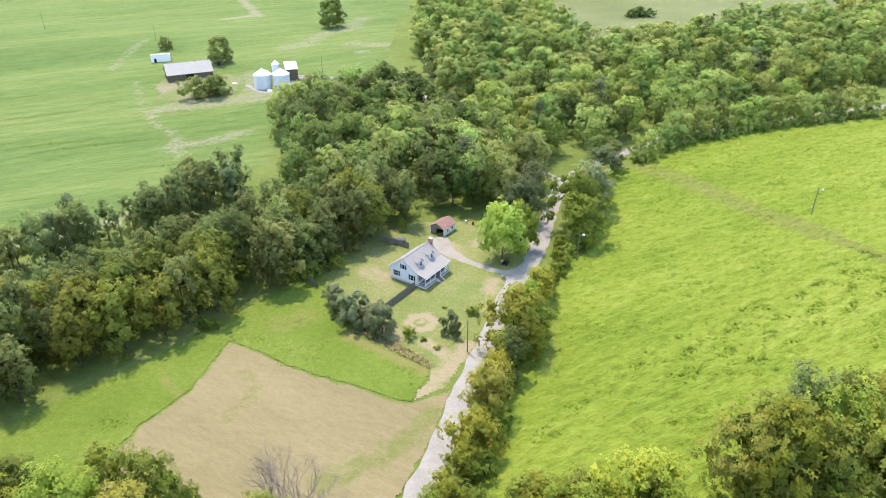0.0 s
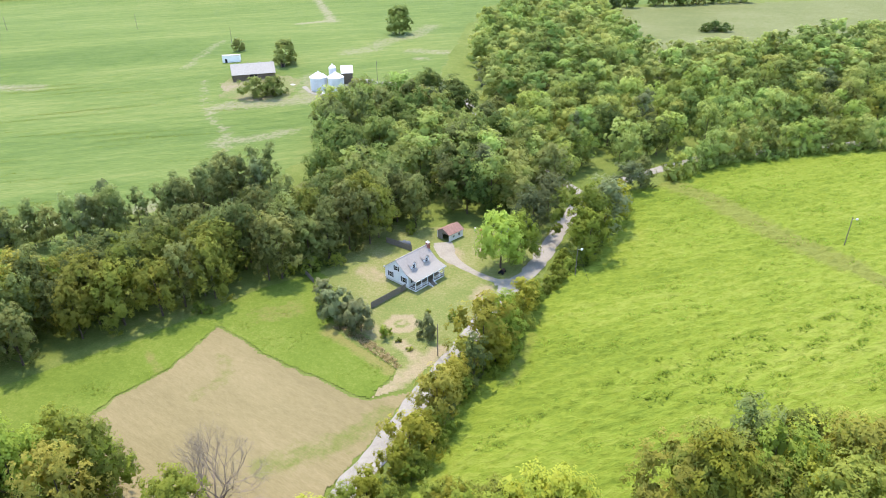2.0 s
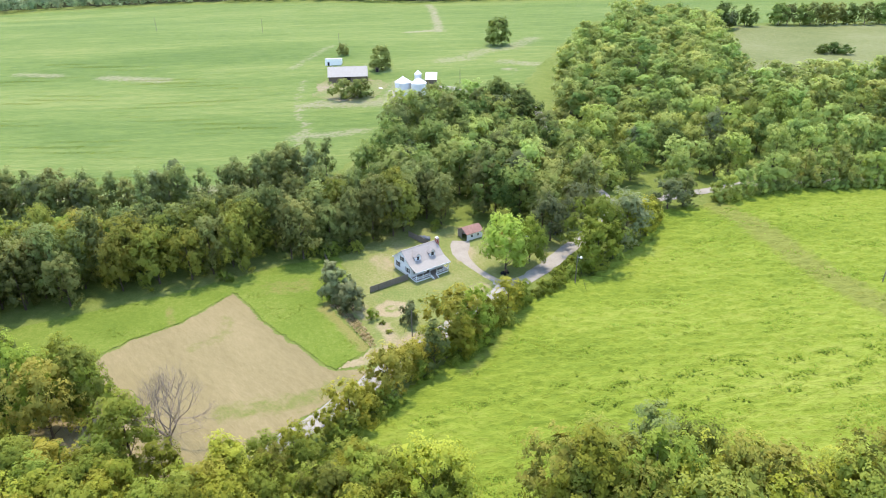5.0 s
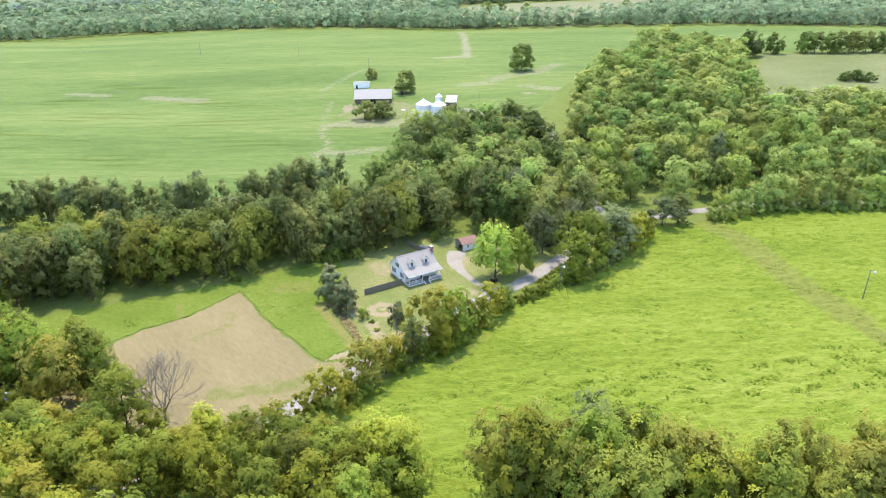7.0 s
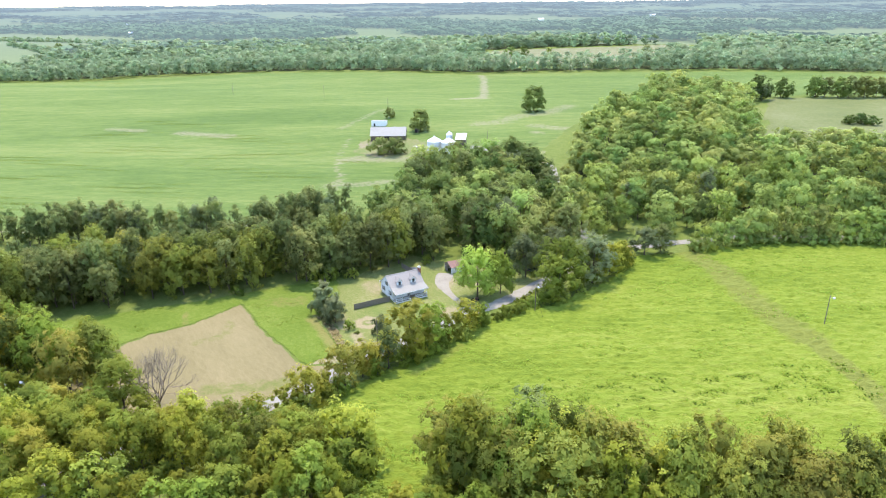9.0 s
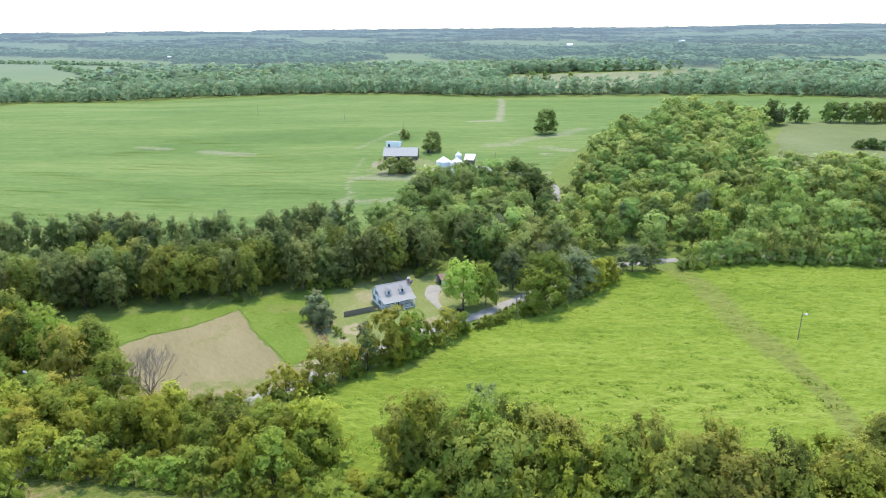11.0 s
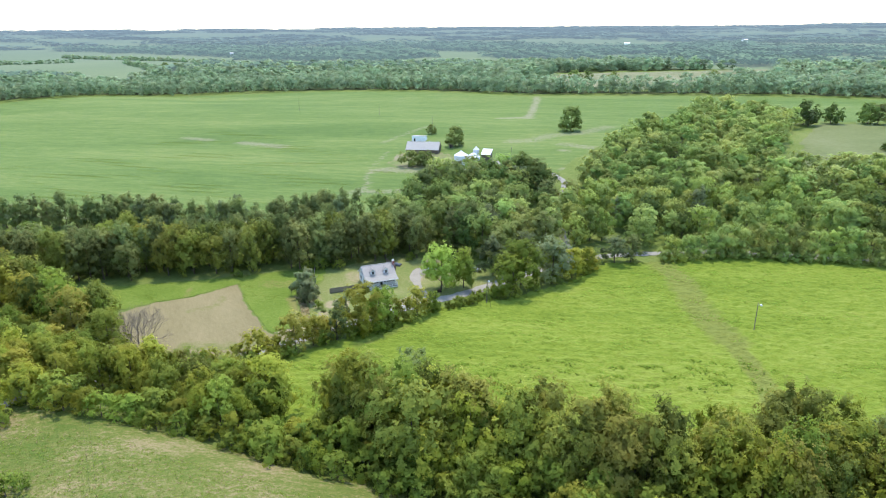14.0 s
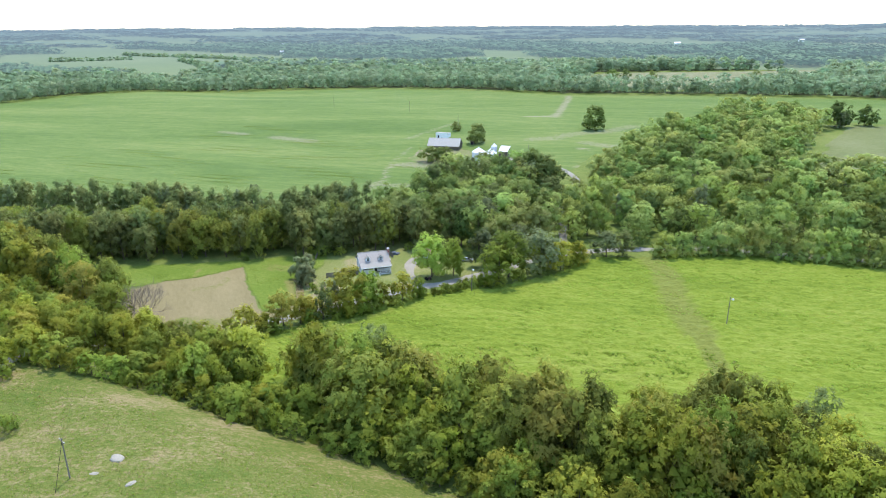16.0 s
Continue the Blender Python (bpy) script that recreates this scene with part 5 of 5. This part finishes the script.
board_fence((-13.6, 126.6), (-7.2, 136.2), 1.8, "weathered grey board fence joining the house")
board_fence((-17.5, 160.6), (-9.5, 156.4), 1.8, "weathered grey board fence behind the house")
board_fence((-35, 141), (-30.5, 136), 1.6, "short weathered grey board fence by the trees")


def utility_pole(x, y, height, arm=False, lamp=False, guy=None, label="weathered wooden utility pole"):
    z = float(ground_z(x, y))
    p = tagged(new("utility_pole"), label, "pole", "utility poles")
    p.matrix_basis = pose(x, y, z)
    bm = bmesh.new()
    limb(bm, (0, 0, -0.5), (0.05, 0, height), 0.14, 0.09, 10)
    part("shaft", bm, pole_wood, p)
    if arm:
        part("crossarm", boxes((-1.0, -0.06, height - 0.7, 1.0, 0.06, height - 0.55)), pole_wood, p)
        for k in (-0.9, 0.0, 0.9):
            part("insulator", boxes((k - 0.06, -0.06, height - 0.55, k + 0.06, 0.06, height - 0.35)), concrete, p)
    if lamp:
        bm = bmesh.new()
        limb(bm, (0, 0, height - 0.7), (0.9, -0.5, height - 0.3), 0.05, 0.04, 6)
        arm_ob = part("lamp_arm", bm, white_steel, p)
        bm = bmesh.new()
        bmesh.ops.create_uvsphere(bm, u_segments=14, v_segments=8, radius=0.32, matrix=Matrix.Translation((1.0, -0.55, height - 0.35)))
        part("lamp_head", bm, white_steel, arm_ob, "pale lamp head")
    if guy:
        bm = bmesh.new()
        limb(bm, (0, 0, height - 0.6), (guy[0] - x, guy[1] - y, float(ground_z(*guy)) - z), 0.035, 0.035, 5)
        part("guy_wire", bm, wire_metal, p)
    return p


utility_pole(34, 148.5, 8.5, False, True, (37.5, 145.5))
utility_pole(107.7, 175.6, 8.8, False, True)
utility_pole(4.6, 110.8, 8.0, False, False, (1.6, 113))
utility_pole(48.4, 17.4, 8.0, True, False, (50.6, 14.2))
utility_pole(-60, 329, 10)
utility_pole(-167, 395, 10)
utility_pole(-250, 430, 10)
utility_pole(-340, 420, 10)


def cable(points, sag, label):
    """A hanging wire, one unbroken tube."""
    way = []
    for a, b in zip(points, points[1:]):
        a, b = Vector(a), Vector(b)
        way += [a.lerp(b, i / 16) - Vector((0, 0, sag * 4 * (i / 16) * (1 - i / 16))) for i in range(16)]
    way.append(Vector(points[-1]))
    bm = bmesh.new()
    rings = [[bm.verts.new(q + Vector(o) * 0.022) for o in ((1, 0, 0), (0, 0, 1), (-1, 0, 0), (0, 0, -1))] for q in way]
    for a, b in zip(rings, rings[1:]):
        for i in range(4):
            bm.faces.new((a[i], a[(i + 1) % 4], b[(i + 1) % 4], b[i]))
    me = bpy.data.meshes.new("power_line")
    bm.to_mesh(me)
    bm.free()
    me.materials.append(wire_metal)
    tagged(new("power_line", me), label, "cable", "power lines")


for k in (-0.9, 0.9):
    cable([(48.4 + k, 17.4, 19.6), (-38, 57 + k, 13.5), (-120, 78 + k, 14)], 1.4, "thin dark overhead power line across the trees")


def car(m, paint, label):
    c = tagged(new("car"), label, "car")
    c.matrix_basis = m
    body = prism([(-2.2, 0.35), (2.2, 0.35), (2.25, 0.7), (2.1, 0.86), (1.0, 0.95), (-1.6, 0.98), (-2.15, 0.9), (-2.28, 0.6)], -0.88, 0.88, "y")
    bmesh.ops.bevel(body, geom=body.edges[:], offset=0.06, segments=2, affect="EDGES")
    body_ob = part("body", body, paint, c)
    cab = bmesh.new()
    lo = [cab.verts.new(v) for v in ((-1.65, -0.78, 0.95), (1.05, -0.78, 0.93), (1.05, 0.78, 0.93), (-1.65, 0.78, 0.95))]
    hi = [cab.verts.new(v) for v in ((-1.05, -0.6, 1.42), (0.3, -0.6, 1.42), (0.3, 0.6, 1.42), (-1.05, 0.6, 1.42))]
    for i in range(4):
        cab.faces.new((lo[i], lo[(i + 1) % 4], hi[(i + 1) % 4], hi[i]))
    cab.faces.new(hi)
    part("windows", cab, glass, c, "dark tinted windows")
    part("roof", boxes((-1.07, -0.61, 1.415, 0.32, 0.61, 1.45)), paint, body_ob)
    for x in (-1.4, 1.4):
        for y in (-0.82, 0.82):
            bm = bmesh.new()
            bmesh.ops.create_cone(bm, cap_ends=True, segments=20, radius1=0.33, radius2=0.33, depth=0.22, matrix=Matrix.Translation((x, y, 0.33)) @ Matrix.Rotation(math.pi / 2, 4, "X"))
            w = part("wheel", bm, tyre_rubber, c)
            bm = bmesh.new()
            bmesh.ops.create_cone(bm, cap_ends=True, segments=16, radius1=0.2, radius2=0.2, depth=0.24, matrix=Matrix.Translation((x, y, 0.33)) @ Matrix.Rotation(math.pi / 2, 4, "X"))
            part("rim", bm, white_steel, w)
    for y in (-0.6, 0.6):
        part("headlight", boxes((2.16, y - 0.18, 0.62, 2.27, y + 0.18, 0.76)), white_steel, c)
        part("tail_light", boxes((-2.29, y - 0.18, 0.66, -2.2, y + 0.18, 0.8)), red_plastic, c)
    return c


car(pose(14.6, 171.3, 0.05, 0, 0, 30), car_paint, "silver grey saloon car parked on the grass")
car(pose(23, 177.5, 0.05, 0, 0, 60), dark_paint, "dark blue saloon car parked under the trees")


def garden_tractor(m):
    g = tagged(new("garden_tractor"), "dark garden tractor parked under the shade tree", "tractor")
    g.matrix_basis = m
    part("bonnet", boxes((0.2, -0.3, 0.45, 1.1, 0.3, 0.95)), dull_brown, g, "dull brown bonnet")
    part("chassis", boxes((-0.9, -0.35, 0.35, 1.1, 0.35, 0.45), (-0.9, -0.55, 0.5, -0.1, 0.55, 0.7)), tyre_rubber, g)
    part("seat", boxes((-0.7, -0.25, 0.7, -0.25, 0.25, 0.82), (-0.78, -0.25, 0.82, -0.68, 0.25, 1.25)), tyre_rubber, g, "black seat")
    part("deck", boxes((-0.3, -0.6, 0.12, 0.7, 0.6, 0.3)), dull_brown, g)
    for x, r in ((-0.65, 0.42), (0.85, 0.28)):
        for y in (-0.5, 0.5):
            bm = bmesh.new()
            bmesh.ops.create_cone(bm, cap_ends=True, segments=18, radius1=r, radius2=r, depth=0.25, matrix=Matrix.Translation((x, y, r)) @ Matrix.Rotation(math.pi / 2, 4, "X"))
            part("wheel", bm, tyre_rubber, g)
    return g


garden_tractor(pose(15.6, 147.6, 0.06, 0, 0, 70))


def lump(name, x, y, size, material, label, category, seed, flat=0.6, sharp=0.12):
    """A stone or covered heap with an uneven surface."""
    rng = np.random.default_rng(seed)
    v, f = ICO2
    v = v * (1 + rng.normal(0, sharp, (len(v), 1)))
    v = v * np.array(size) * np.array([1, 1, flat])
    v[:, 2] = np.maximum(v[:, 2], -0.1)
    ob = new(name, fast_mesh(name, v, f, material))
    ob.matrix_basis = pose(x, y, float(ground_z(x, y)) + 0.05, 0, 0, seed * 37 % 360)
    return tagged(ob, label, category)


lump("tarp_heap", -12.4, 160.6, (2.2, 1.5, 1.6), tarp_blue, "heap of junk under a grey blue tarpaulin", "heap", 4, 0.55, 0.25)
lump("rock_slab", 49.3, 25, (1.7, 1.1, 0.6), field_stone, "pale flat rock slab in the grass", "rock", 5)
lump("rock_slab", 50.3, 20.4, (0.9, 0.5, 0.35), field_stone, "grey flat stone in the grass", "rock", 6)
lump("rock_slab", 57.8, 23.2, (1.0, 0.7, 0.4), field_stone, "grey flat stone in the grass", "rock", 7)
lump("debris_heap", -81.5, 307, (2.6, 1.2, 1.0), white_steel, "heap of scrap sheet metal beside the bins", "heap", 8)
lump("debris_heap", -101, 318, (1.8, 1.0, 0.8), concrete, "pale heap of rubble beside the barn", "heap", 9)
lump("junk_heap", -42, 48.5, (2.2, 1.6, 1.4), barn_wood, "collapsed heap of rusty boards in the undergrowth", "heap", 10, 0.6, 0.25)


def barrel(x, y, material, label):
    bm = bmesh.new()
    bmesh.ops.create_cone(bm, cap_ends=True, segments=18, radius1=0.32, radius2=0.32, depth=0.9, matrix=Matrix.Translation((0, 0, 0.45)))
    for z in (0.3, 0.6):
        bmesh.ops.create_cone(bm, cap_ends=False, segments=18, radius1=0.34, radius2=0.34, depth=0.05, matrix=Matrix.Translation((0, 0, z)))
    me = bpy.data.meshes.new("barrel")
    bm.to_mesh(me)
    bm.free()
    me.materials.append(material)
    ob = new("barrel", me)
    ob.matrix_basis = pose(x, y, 0.04)
    tagged(ob, label, "barrel")


barrel(6.2, 171.5, concrete, "pale barrel standing behind the garage")
barrel(8.2, 170.6, red_plastic, "red barrel standing on the lawn")

CABIN = tagged(new("trailer"), "pale metal trailer half hidden under the trees", "trailer")
CABIN.matrix_basis = pose(-50.5, 51.5, float(ground_z(-50.5, 51.5)), 0, 0, 20)
part("body", prism([(-1.1, 0.5), (1.1, 0.5), (1.15, 2.2), (0.8, 2.5), (-0.8, 2.5), (-1.15, 2.2)], -2.4, 2.4), white_steel, CABIN)
part("window", boxes((-1.2, -1.17, 1.3, -0.2, -1.12, 1.9)), glass, CABIN)
for x in (-0.8, 0.8):
    part("wheel", boxes((x - 0.3, -1.1, -0.05, x + 0.3, -0.9, 0.6)), tyre_rubber, CABIN)


def far_house(x, y, turn, size):
    """A white farm building on the horizon."""
    h = tagged(new("distant_house"), "tiny white farm building far off among the trees", "building", "distant buildings")
    h.matrix_basis = pose(x, y, float(ground_z(x, y)) + 8, 0, 0, turn)
    part("wall", prism([(0, -10), (size * 0.5, -10), (size * 0.5, size * 0.25), (size * 0.25, size * 0.4), (0, size * 0.25)], 0, size), white_paint, h)
    for s in (0, size * 0.5):
        part("roof", slab((s, size * 0.25), (size * 0.25, size * 0.42), -0.5, size + 0.5, 0.4), white_steel, h)


for x, y, turn, size in [(-640, 2050, 20, 17), (-1330, 1110, 60, 10), (-1700, 1400, 10, 12), (-330, 2200, 30, 16), (-900, 1900, 45, 12)]:
    far_house(x, y, turn, size)

shed(pose(-117.5, 346.5, float(ground_z(-116, 348)), 0, 0, 25), 2.2, 2.0, 2.6, barn_roof, barn_wood, "small weathered outbuilding under a tree")
